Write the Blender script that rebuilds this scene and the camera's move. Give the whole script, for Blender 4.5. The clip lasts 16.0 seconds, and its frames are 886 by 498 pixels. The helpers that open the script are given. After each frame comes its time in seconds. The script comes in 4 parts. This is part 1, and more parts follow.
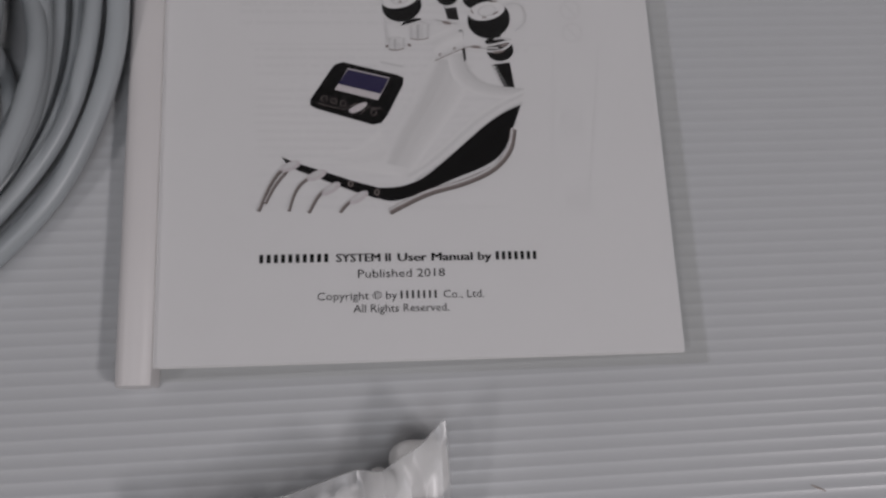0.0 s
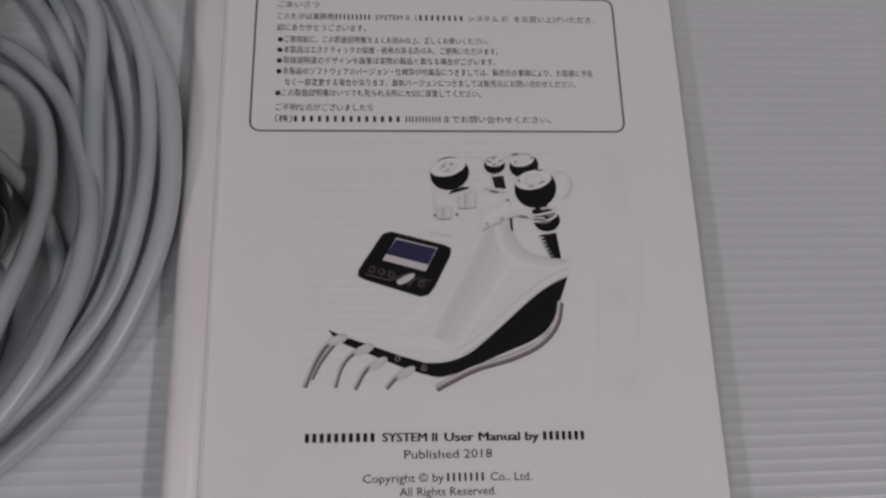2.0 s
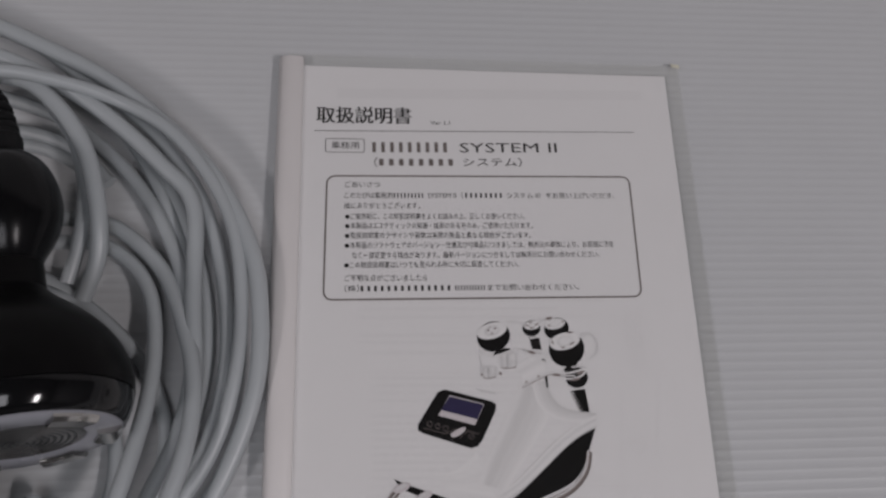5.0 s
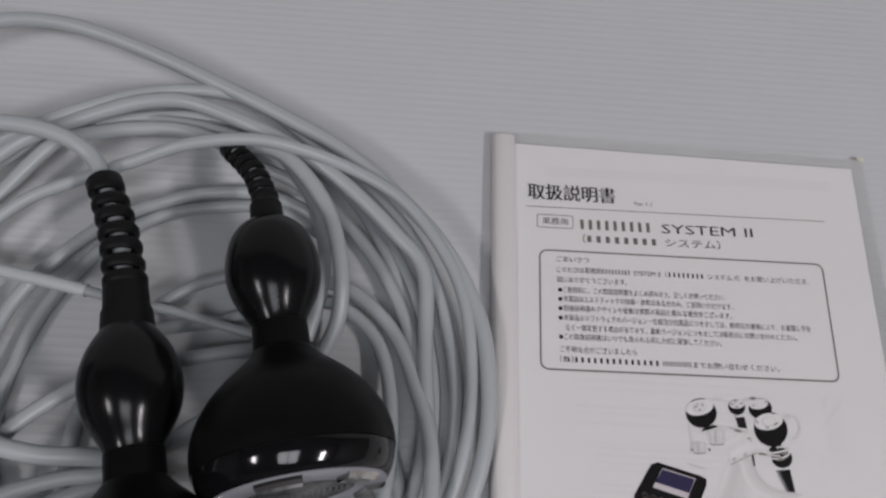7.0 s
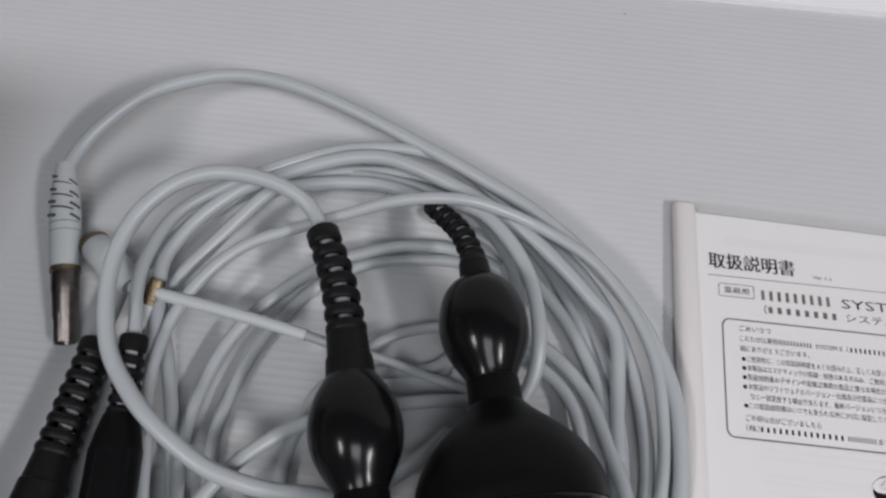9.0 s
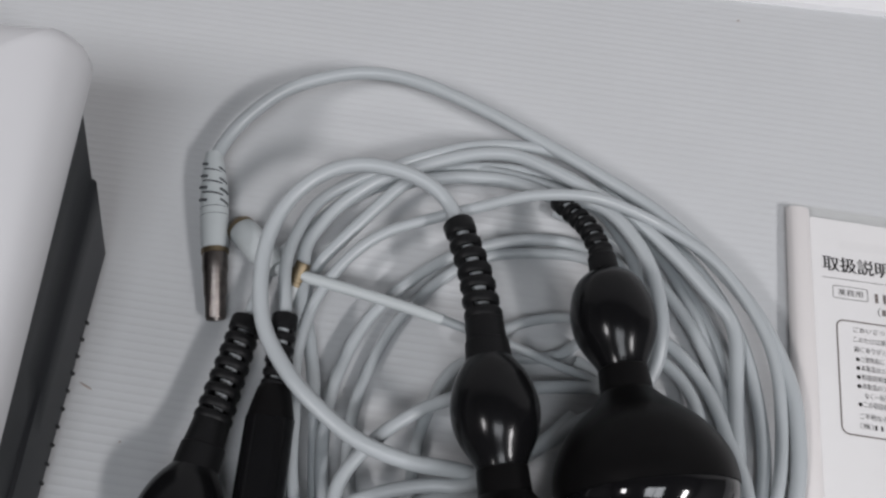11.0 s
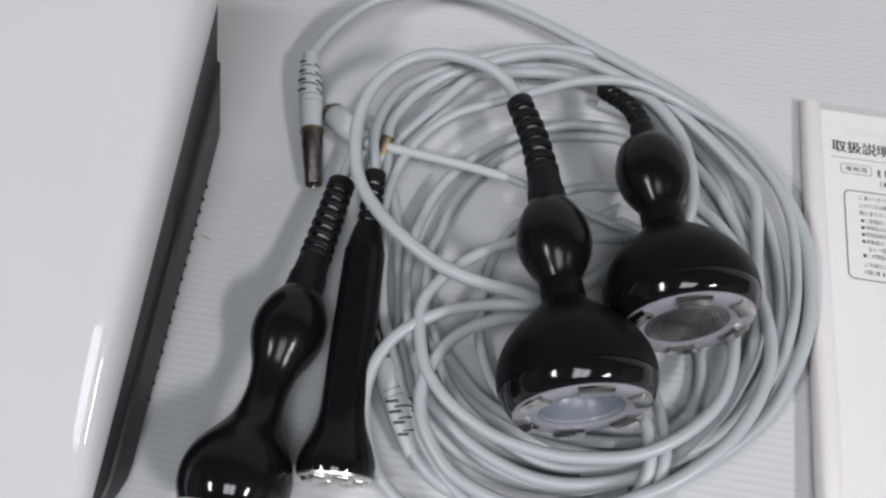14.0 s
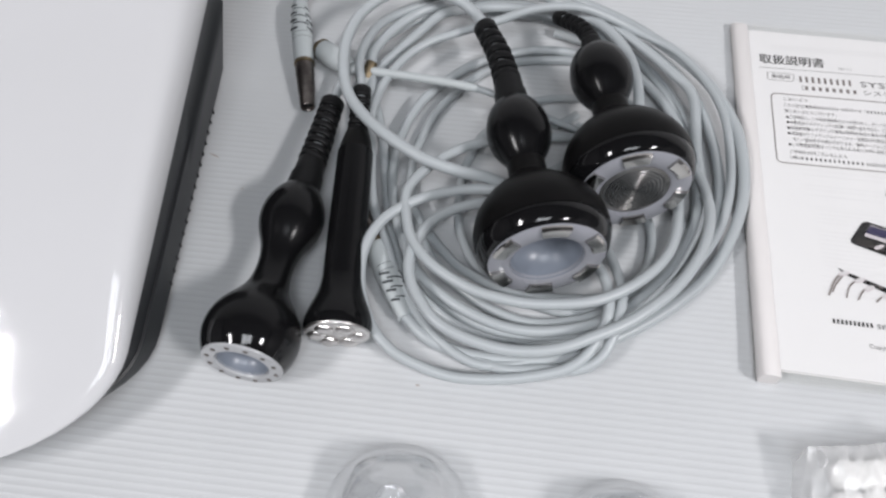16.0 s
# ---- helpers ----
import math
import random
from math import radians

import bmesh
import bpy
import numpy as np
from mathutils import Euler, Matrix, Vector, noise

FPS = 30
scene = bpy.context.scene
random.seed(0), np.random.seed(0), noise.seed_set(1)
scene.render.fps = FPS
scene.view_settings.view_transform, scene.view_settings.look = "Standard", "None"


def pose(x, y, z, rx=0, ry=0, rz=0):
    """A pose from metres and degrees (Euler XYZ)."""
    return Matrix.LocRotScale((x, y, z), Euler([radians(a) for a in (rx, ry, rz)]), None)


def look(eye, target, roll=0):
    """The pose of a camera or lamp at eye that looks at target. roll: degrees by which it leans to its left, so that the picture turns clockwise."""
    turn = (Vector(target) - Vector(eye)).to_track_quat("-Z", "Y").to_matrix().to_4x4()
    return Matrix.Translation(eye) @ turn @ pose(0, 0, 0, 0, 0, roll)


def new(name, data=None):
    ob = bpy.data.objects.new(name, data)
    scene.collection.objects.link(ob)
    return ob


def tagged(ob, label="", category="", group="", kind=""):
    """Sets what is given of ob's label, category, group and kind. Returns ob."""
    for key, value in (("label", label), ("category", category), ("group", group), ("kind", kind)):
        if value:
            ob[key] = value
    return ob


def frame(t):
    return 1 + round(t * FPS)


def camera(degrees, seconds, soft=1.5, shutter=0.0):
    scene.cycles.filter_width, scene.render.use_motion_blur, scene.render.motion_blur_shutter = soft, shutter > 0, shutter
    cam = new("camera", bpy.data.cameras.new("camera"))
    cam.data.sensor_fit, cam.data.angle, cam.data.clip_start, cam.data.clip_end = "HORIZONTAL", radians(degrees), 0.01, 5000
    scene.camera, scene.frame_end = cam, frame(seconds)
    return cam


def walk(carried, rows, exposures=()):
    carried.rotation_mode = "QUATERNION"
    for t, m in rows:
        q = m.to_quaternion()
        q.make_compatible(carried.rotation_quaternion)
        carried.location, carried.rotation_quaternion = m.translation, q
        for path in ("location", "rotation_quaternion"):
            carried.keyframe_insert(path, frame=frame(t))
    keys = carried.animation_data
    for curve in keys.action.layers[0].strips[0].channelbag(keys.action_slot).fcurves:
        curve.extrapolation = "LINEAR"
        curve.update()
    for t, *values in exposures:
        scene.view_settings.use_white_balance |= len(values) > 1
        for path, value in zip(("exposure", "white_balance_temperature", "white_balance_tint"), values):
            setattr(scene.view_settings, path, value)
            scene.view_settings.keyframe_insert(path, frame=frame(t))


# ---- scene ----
cam = camera(57.5, 16.0, 2.5)
PATH = [
    (0, (0.0953, -0.0316, 0.3017), (0.2590, 0.4463, -1.6335), 17.0),
    (0.5, (0.0905, -0.0129, 0.3049), (0.2614, 0.5039, -1.6196), 16.6),
    (1, (0.0859, 0.0001, 0.3069), (0.2662, 0.5421, -1.6097), 16.9),
    (1.5, (0.0800, 0.0097, 0.3082), (0.2589, 0.5950, -1.5959), 16.0),
    (2, (0.0765, 0.0145, 0.3111), (0.2495, 0.6186, -1.5876), 15.4),
    (2.5, (0.0828, 0.0211, 0.3186), (0.2595, 0.6367, -1.5761), 15.6),
    (3, (0.0797, 0.0271, 0.3280), (0.2696, 0.6969, -1.5469), 15.2),
    (3.2, (0.0758, 0.0302, 0.3301), (0.2775, 0.7213, -1.5358), 15.6),
    (5.3, (0.0326, 0.0575, 0.3881), (0.2187, 0.7287, -1.4867), 15.2),
    (5.5, (0.0203, 0.0592, 0.3908), (0.2058, 0.7344, -1.4827), 15.1),
    (6, (-0.0102, 0.0546, 0.3947), (0.1576, 0.7713, -1.4649), 13.8),
    (6.5, (-0.0331, 0.0545, 0.3977), (0.1016, 0.8061, -1.4508), 12.2),
    (7, (-0.0513, 0.0585, 0.4007), (0.0674, 0.8293, -1.4409), 12.0),
    (7.5, (-0.0605, 0.0543, 0.4001), (-0.0142, 0.8697, -1.4255), 7.7),
    (8, (-0.0846, 0.0558, 0.4042), (-0.0387, 0.8767, -1.4189), 8.5),
    (8.5, (-0.1099, 0.0574, 0.4067), (-0.0754, 0.8860, -1.4132), 8.5),
    (9, (-0.1304, 0.0545, 0.4158), (-0.1338, 0.9078, -1.3931), 6.9),
    (9.5, (-0.1497, 0.0540, 0.4163), (-0.1766, 0.9055, -1.3932), 6.4),
    (9.7, (-0.1616, 0.0558, 0.4156), (-0.1802, 0.8958, -1.3993), 7.0),
    (11.8, (-0.1919, 0.0232, 0.4438), (-0.3364, 0.8468, -1.3730), 0.5),
    (12, (-0.2011, 0.0211, 0.4436), (-0.3166, 0.8332, -1.3804), 2.4),
    (12.5, (-0.1984, -0.0032, 0.4407), (-0.3301, 0.8239, -1.3755), 1.7),
    (13, (-0.1956, -0.0336, 0.4483), (-0.3441, 0.8143, -1.3569), 0.9),
    (13.5, (-0.1916, -0.0636, 0.4527), (-0.3523, 0.8037, -1.3423), 0.3),
    (14, (-0.1836, -0.0911, 0.4643), (-0.3502, 0.7949, -1.3210), -0.3),
    (14.5, (-0.1722, -0.1169, 0.4695), (-0.3469, 0.7935, -1.3027), -1.0),
    (15, (-0.1644, -0.1344, 0.4656), (-0.3420, 0.7861, -1.3010), -1.6),
    (15.5, (-0.1644, -0.1629, 0.4681), (-0.3385, 0.7703, -1.2922), -1.7),
    (16, (-0.1620, -0.2072, 0.4813), (-0.3080, 0.7698, -1.2578), -0.9),
]
walk(cam, [(t, look(eye, target, roll)) for t, eye, target, roll in PATH], [(0, -1.05, 6640, 16.0), (2, -0.97, 6720, 17.0), (5, -0.88, 6700, 17.0), (7, -0.45, 6630, 15.5), (9, -0.05, 6580, 13.5), (12, 0.09, 6550, 12), (14, 0.22, 6540, 11.6), (16, 0.36, 6540, 11.6)])

# ---- light ----
world = bpy.data.worlds.new("room_air")
scene.world = world
world.use_nodes = True
world.node_tree.nodes["Background"].inputs[0].default_value = (0.80, 0.86, 1.0, 1)
world.node_tree.nodes["Background"].inputs[1].default_value = 0.10


def ceiling_lamp(x, y, z, sx, sy, watts, label, tint=(0.99, 0.985, 1.0)):
    data = bpy.data.lights.new("panel_light", "AREA")
    data.shape, data.size, data.size_y, data.energy = "RECTANGLE", sx, sy, watts
    data.color = tint
    ob = new("panel_light", data)
    ob.matrix_world = pose(x, y, z)
    return tagged(ob, label, "lamp")


for lamp_x, lamp_y, watts in ((1.95, -1.30, 80), (-1.80, -1.25, 42)):
    ceiling_lamp(lamp_x, lamp_y, 2.32, 0.30, 0.80, watts, "long white ceiling lamp above the table")
for pane_x in (-0.19, 0.29):
    ceiling_lamp(pane_x, -1.15, 2.32, 0.44, 0.90, 13, "dim bluish square ceiling panel above the table", (0.90, 0.95, 1.0))


# ---- materials ----
def material(name, color, rough=0.5, metal=0.0, vary=0.06, scale=60.0, bump=0.0, bump_scale=400.0, coat=0.0, spec=0.5):
    m = bpy.data.materials.new(name)
    m.use_nodes = True
    nt = m.node_tree
    b = nt.nodes["Principled BSDF"]
    b.inputs["Metallic"].default_value = metal
    b.inputs["Specular IOR Level"].default_value = spec
    b.inputs["Coat Weight"].default_value = coat
    b.inputs["Coat Roughness"].default_value = 0.06
    tc = nt.nodes.new("ShaderNodeTexCoord")
    n1 = nt.nodes.new("ShaderNodeTexNoise")
    n1.inputs["Scale"].default_value = scale
    n1.inputs["Detail"].default_value = 5
    nt.links.new(tc.outputs["Object"], n1.inputs["Vector"])
    ramp = nt.nodes.new("ShaderNodeMix")
    ramp.data_type = "RGBA"
    lo = [max(0.0, c * (1 - vary)) for c in color]
    hi = [min(1.0, c * (1 + vary)) for c in color]
    ramp.inputs[6].default_value = (*lo, 1)
    ramp.inputs[7].default_value = (*hi, 1)
    nt.links.new(n1.outputs["Fac"], ramp.inputs[0])
    nt.links.new(ramp.outputs[2], b.inputs["Base Color"])
    mr = nt.nodes.new("ShaderNodeMapRange")
    mr.inputs["To Min"].default_value = max(0.0, rough * 0.8)
    mr.inputs["To Max"].default_value = min(1.0, rough * 1.25)
    n2 = nt.nodes.new("ShaderNodeTexNoise")
    n2.inputs["Scale"].default_value = scale * 0.25
    n2.inputs["Detail"].default_value = 3
    nt.links.new(tc.outputs["Object"], n2.inputs["Vector"])
    nt.links.new(n2.outputs["Fac"], mr.inputs["Value"])
    nt.links.new(mr.outputs["Result"], b.inputs["Roughness"])
    if bump:
        n3 = nt.nodes.new("ShaderNodeTexNoise")
        n3.inputs["Scale"].default_value = bump_scale
        n3.inputs["Detail"].default_value = 4
        nt.links.new(tc.outputs["Object"], n3.inputs["Vector"])
        bp = nt.nodes.new("ShaderNodeBump")
        bp.inputs["Strength"].default_value = bump
        bp.inputs["Distance"].default_value = 0.0005
        nt.links.new(n3.outputs["Fac"], bp.inputs["Height"])
        nt.links.new(bp.outputs["Normal"], b.inputs["Normal"])
    return m


def clear_material(name, tint, gloss, rough, base=0.04, haze=0.0):
    m = bpy.data.materials.new(name)
    m.use_nodes = True
    nt = m.node_tree
    nt.nodes.remove(nt.nodes["Principled BSDF"])
    out = nt.nodes["Material Output"]
    tr = nt.nodes.new("ShaderNodeBsdfTransparent")
    tr.inputs[0].default_value = (*tint, 1)
    gl = nt.nodes.new("ShaderNodeBsdfGlossy")
    gl.inputs["Roughness"].default_value = rough
    gl.inputs["Color"].default_value = (1, 1, 1, 1)
    fr = nt.nodes.new("ShaderNodeLayerWeight")
    fr.inputs["Blend"].default_value = 0.25
    mul = nt.nodes.new("ShaderNodeMath")
    mul.operation = "MULTIPLY_ADD"
    mul.inputs[1].default_value = gloss
    mul.inputs[2].default_value = base
    mix = nt.nodes.new("ShaderNodeMixShader")
    nt.links.new(fr.outputs["Facing"], mul.inputs[0])
    nt.links.new(mul.outputs[0], mix.inputs[0])
    cloud = nt.nodes.new("ShaderNodeMixShader")
    cloud.inputs[0].default_value = haze
    df = nt.nodes.new("ShaderNodeBsdfDiffuse")
    df.inputs[0].default_value = (0.85, 0.85, 0.85, 1)
    nt.links.new(tr.outputs[0], cloud.inputs[1])
    nt.links.new(df.outputs[0], cloud.inputs[2])
    nt.links.new(cloud.outputs[0], mix.inputs[1])
    nt.links.new(gl.outputs[0], mix.inputs[2])
    nt.links.new(mix.outputs[0], out.inputs["Surface"])
    return m


M_BOARD = material("white_corrugated_plastic", (0.515, 0.525, 0.533), 0.30, vary=0.04, scale=14, bump=0.05, bump_scale=900)
# unseen walls and ceiling, kept dark to hold back fill light
M_WALL = material("room_wall_dark", (0.15, 0.15, 0.155), 0.8, scale=6, bump=0.1)
# white of the unseen north wall, added to brighten the far board
M_NORTH = material("bounce_wall_white", (0.80, 0.80, 0.80), 0.8, scale=6, bump=0.1)
M_PANEL = material("smooth_white_panel", (0.80, 0.80, 0.81), 0.35, vary=0.02, scale=20)
M_TABLE = material("pale_table_laminate", (0.72, 0.72, 0.72), 0.5, scale=12)
M_FLOOR = material("grey_floor_vinyl", (0.18, 0.175, 0.17), 0.5, scale=9)
M_PAPER = material("white_copy_paper", (0.69, 0.682, 0.682), 0.75, vary=0.015, scale=80, bump=0.06, bump_scale=1500)
M_EDGE = material("paper_edge", (0.70, 0.69, 0.68), 0.85, vary=0.08, scale=700)
M_BAR = material("ivory_binding_plastic", (0.64, 0.615, 0.605), 0.42, vary=0.03, scale=40, bump=0.05)
M_INK = material("black_ink", (0.008, 0.0075, 0.0075), 0.6, vary=0.15, scale=900, spec=0.12)
M_INK_GREY = material("grey_ink", (0.016, 0.0145, 0.0145), 0.6, vary=0.15, scale=900, spec=0.12)
M_INK_BROWN = material("brown_grey_ink", (0.26, 0.22, 0.21), 0.6, vary=0.1, scale=900, spec=0.12)
M_INK_BOX = material("taupe_ink", (0.15, 0.128, 0.120), 0.6, vary=0.1, scale=900, spec=0.12)
M_INK_PALE = material("pale_grey_ink", (0.58, 0.57, 0.57), 0.65, vary=0.05, scale=300)
M_INK_GHOST = material("show_through_ink", (0.665, 0.657, 0.657), 0.7, vary=0.02, scale=300)
M_INK_LILAC = material("lilac_ink", (0.55, 0.51, 0.52), 0.6, vary=0.08, scale=500)
M_INK_BLUE = material("dark_blue_ink", (0.035, 0.03, 0.075), 0.5, vary=0.15, scale=500, spec=0.12)
M_FILM = clear_material("clear_cover_film", (0.99, 0.99, 0.985), 0.3, 0.10, 0.010)
M_BAG = clear_material("clear_bag_film", (0.97, 0.97, 0.97), 0.26, 0.34, 0.05, 0.26)
# the cups' white haze stands in for pale ceiling reflections
M_CUP = clear_material("clear_acrylic", (0.965, 0.97, 0.975), 0.85, 0.08, 0.07, 0.07)
M_TAPE = material("yellowed_tape", (0.66, 0.64, 0.52), 0.4, vary=0.05, scale=300)
M_COTTON = material("white_foam", (0.82, 0.81, 0.79), 0.9, vary=0.05, scale=200, bump=0.4, bump_scale=800)
M_CABLE = material("pale_grey_pvc", (0.37, 0.396, 0.408), 0.36, vary=0.04, scale=50, bump=0.03)
M_BOOT = material("pale_grey_rubber", (0.42, 0.45, 0.455), 0.45, vary=0.04, scale=80, bump=0.05)
# dark colour for the shade down in cut grooves and slots
M_GROOVE_SHADE = material("groove_shade_dark", (0.06, 0.065, 0.07), 0.7, vary=0.1, scale=200)
M_RUBBER = material("black_rubber", (0.007, 0.007, 0.0075), 0.45, vary=0.2, scale=150, bump=0.05, spec=0.15)
M_SATIN = material("black_satin_plastic", (0.0050, 0.0048, 0.0050), 0.34, vary=0.2, scale=90, bump=0.03, spec=0.075)
M_GLOSS = material("black_gloss_plastic", (0.005, 0.005, 0.0055), 0.20, vary=0.2, scale=70, spec=0.20)
M_BAND = material("black_lacquer", (0.005, 0.005, 0.0055), 0.085, vary=0.2, scale=70, spec=0.36)
M_CHROME = material("polished_steel", (0.50, 0.485, 0.465), 0.12, metal=1.0, vary=0.06, scale=120)
M_DISC = material("brushed_steel", (0.25, 0.243, 0.235), 0.25, metal=1.0, vary=0.08, scale=120)
M_PLATE = material("bright_steel_plate", (0.62, 0.60, 0.585), 0.30, metal=1.0, vary=0.08, scale=120)
M_RING = material("pale_grey_plastic", (0.35, 0.355, 0.365), 0.30, vary=0.05, scale=80)
M_NICKEL = material("worn_nickel", (0.185, 0.165, 0.155), 0.33, metal=1.0, vary=0.5, scale=230, bump=0.08, bump_scale=600)
M_BRASS = material("gilt_brass", (0.20, 0.160, 0.105), 0.48, metal=1.0, vary=0.4, scale=200)
M_MILKY = material("milky_lilac_plastic", (0.25, 0.255, 0.28), 0.25, vary=0.04, scale=60)
M_DISH = material("milky_blue_dish", (0.165, 0.185, 0.220), 0.32, vary=0.05, scale=40)
M_SHELL = material("glossy_white_shell", (0.53, 0.53, 0.54), 0.07, vary=0.01, scale=15, spec=0.3)
M_BASE = material("charcoal_plastic", (0.012, 0.013, 0.015), 0.42, vary=0.1, scale=60, bump=0.05, spec=0.3)
M_DARK = material("dark_slot", (0.008, 0.008, 0.009), 0.7, vary=0.1)
M_SPECK = material("brown_speck", (0.36, 0.31, 0.28), 0.8, vary=0.2, scale=800)


# ---- mesh helpers ----
def finish(bm, mat, smooth=True):
    me = bpy.data.meshes.new("part")
    bmesh.ops.recalc_face_normals(bm, faces=bm.faces)
    for f in bm.faces:
        f.smooth = smooth
    bm.to_mesh(me)
    bm.free()
    me.materials.append(mat)
    return me


def part(name, bm, mat, parent=None, label="", smooth=True):
    ob = new(name, finish(bm, mat, smooth))
    if smooth:
        ob.data.set_sharp_from_angle(angle=radians(38))
    if parent is not None:
        ob.parent = parent
    if label:
        tagged(ob, label)
    return ob


def thing(name, m, label, category, group=""):
    ob = new(name)
    ob.empty_display_size = 0.01
    ob.matrix_world = m
    return tagged(ob, label, category, group)


def box_bm(x0, x1, y0, y1, z0, z1, bevel=0.0, seg=2):
    bm = bmesh.new()
    bmesh.ops.create_cube(bm, size=1)
    for v in bm.verts:
        v.co = Vector((x0 + (v.co.x + 0.5) * (x1 - x0), y0 + (v.co.y + 0.5) * (y1 - y0), z0 + (v.co.z + 0.5) * (z1 - z0)))
    if bevel:
        bmesh.ops.bevel(bm, geom=bm.edges[:], offset=bevel, segments=seg, affect="EDGES", profile=0.5)
    return bm


def lathe(profile, n=48, cap0=False, cap1=False):
    """Turned body round local Z: profile of (along, radius)."""
    bm = bmesh.new()
    rings = []
    for s, r in profile:
        rings.append([bm.verts.new((r * math.cos(2 * math.pi * k / n), r * math.sin(2 * math.pi * k / n), s)) for k in range(n)])
    for a, b in zip(rings, rings[1:]):
        for k in range(n):
            bm.faces.new((a[k], a[(k + 1) % n], b[(k + 1) % n], b[k]))
    if cap0:
        bm.faces.new(rings[0])
    if cap1:
        bm.faces.new(rings[-1])
    return bm


def smooth_line(points, step=0.0025):
    """Even points on a smooth line through the given ones."""
    p = [Vector(q) for q in points]
    p = [p[0] * 2 - p[1]] + p + [p[-1] * 2 - p[-2]]
    out = []
    for i in range(1, len(p) - 2):
        a, b, c, d = p[i - 1:i + 3]
        n = max(2, int((c - b).length / step))
        for k in range(n):
            t = k / n
            out.append(0.5 * (2 * b + (c - a) * t + (2 * a - 5 * b + 4 * c - d) * t * t + (3 * b - a - 3 * c + d) * t ** 3))
    out.append(p[-2])
    for _ in range(4):
        out = [out[0]] + [(a + 2 * b + c) / 4 for a, b, c in zip(out, out[1:], out[2:])] + [out[-1]]
    return out


def frames_along(line):
    """Point, tangent, side and up along a line, without twist."""
    res, side = [], None
    for i, p in enumerate(line):
        t = (line[min(i + 1, len(line) - 1)] - line[max(i - 1, 0)]).normalized()
        if side is None:
            side = t.cross(Vector((0, 0, 1)))
            if side.length < 1e-4:
                side = Vector((1, 0, 0))
        side = (side - t * side.dot(t)).normalized()
        res.append((p, t, side, side.cross(t)))
    return res


def tube(line, r, n=12, r_end=None, caps=True):
    bm = bmesh.new()
    rings = []
    fr = frames_along(line)
    for i, (p, t, s, u) in enumerate(fr):
        rr = r if r_end is None else r + (r_end - r) * i / (len(fr) - 1)
        rings.append([bm.verts.new(p + rr * (math.cos(2 * math.pi * k / n) * s + math.sin(2 * math.pi * k / n) * u)) for k in range(n)])
    for a, b in zip(rings, rings[1:]):
        for k in range(n):
            bm.faces.new((a[k], a[(k + 1) % n], b[(k + 1) % n], b[k]))
    if caps:
        bm.faces.new(rings[0])
        bm.faces.new(rings[-1])
    return bm


def place(bm, parent):
    """World coordinates into those of the parent."""
    bm.transform(parent.matrix_world.inverted())
    return bm


# ---- room ----
def structure(name, bm, mat, label, category, smooth=False):
    ob = part(name, bm, mat, None, "", smooth)
    return tagged(ob, label, category, kind="structure")


structure("floor", box_bm(-3.2, 3.2, -3.2, 1.35, -0.80, -0.75), M_FLOOR, "grey vinyl floor under the table", "floor")
structure("ceiling", box_bm(-3.2, 3.2, -3.2, 1.35, 2.35, 2.40), M_WALL, "unseen dark ceiling closing the room, holds back fill light", "ceiling")
structure("wall_north", box_bm(-3.2, 3.2, 1.25, 1.35, -0.75, 2.35), M_NORTH, "unseen white wall added to bounce light onto the board", "wall")
structure("wall_south", box_bm(-3.2, 3.2, -3.3, -3.2, -0.75, 2.35), M_WALL, "unseen dark wall closing the room, holds back fill light", "wall")
structure("wall_east", box_bm(3.2, 3.3, -3.3, 1.35, -0.75, 2.35), M_WALL, "unseen dark wall closing the room, holds back fill light", "wall")
structure("wall_west", box_bm(-3.3, -3.2, -3.3, 1.35, -0.75, 2.35), M_WALL, "unseen dark wall closing the room, holds back fill light", "wall")

table = thing("table", pose(0, 0, -0.75), "pale laminate table under the white board", "table")
part("tabletop", box_bm(-1.0, 0.75, -0.62, 0.95, 0.715, 0.7435, 0.003), M_TABLE, table)
for lx in (-0.93, 0.68):
    for ly in (-0.55, 0.88):
        part("leg", box_bm(lx - 0.025, lx + 0.025, ly - 0.025, ly + 0.025, 0, 0.715, 0.003), M_TABLE, table)


def corrugated(x0, x1, y0, y1, pitch=0.00475):
    """Twin-wall sheet: flat skin that dips a little between its ribs, ribs along x."""
    bm = bmesh.new()
    rows, y, k = [], y0, 0
    sag = 0.00018
    shape = [(0.0, 0.0), (0.05, 0.0)] + [(0.05 + 0.95 * k / 9, -sag * (1 - (2 * k / 9 - 1) ** 2)) for k in range(1, 9)] + [(0.985, -0.00001)]
    while y < y1:
        for f, dz in shape:
            yy = y + f * pitch
            if yy < y1:
                rows.append((yy, dz))
        y += pitch
    rows = [(y0, -0.005)] + rows + [(y1, -0.0002), (y1, -0.005)]
    a = [bm.verts.new((x0, yy, dz)) for yy, dz in rows]
    b = [bm.verts.new((x1, yy, dz)) for yy, dz in rows]
    for i in range(len(rows) - 1):
        bm.faces.new((a[i], b[i], b[i + 1], a[i + 1]))
    bm.faces.new((a[0], a[-1], b[-1], b[0]))
    return bm


board = part("board", corrugated(-0.75, 0.62, -0.55, 0.463), M_BOARD)
board.rotation_euler = (0, 0, radians(0.8))
tagged(board, "white corrugated plastic sheet laid on the table", "board", kind="structure")
board_far = part("board", corrugated(-0.9, 0.7, 0.0, 0.42, 0.02), M_PANEL)
board_far.matrix_world = pose(0, 0.459, 0.0045, 0, 0, 2.4)
tagged(board_far, "second white plastic sheet overlapping the first", "board", kind="structure")

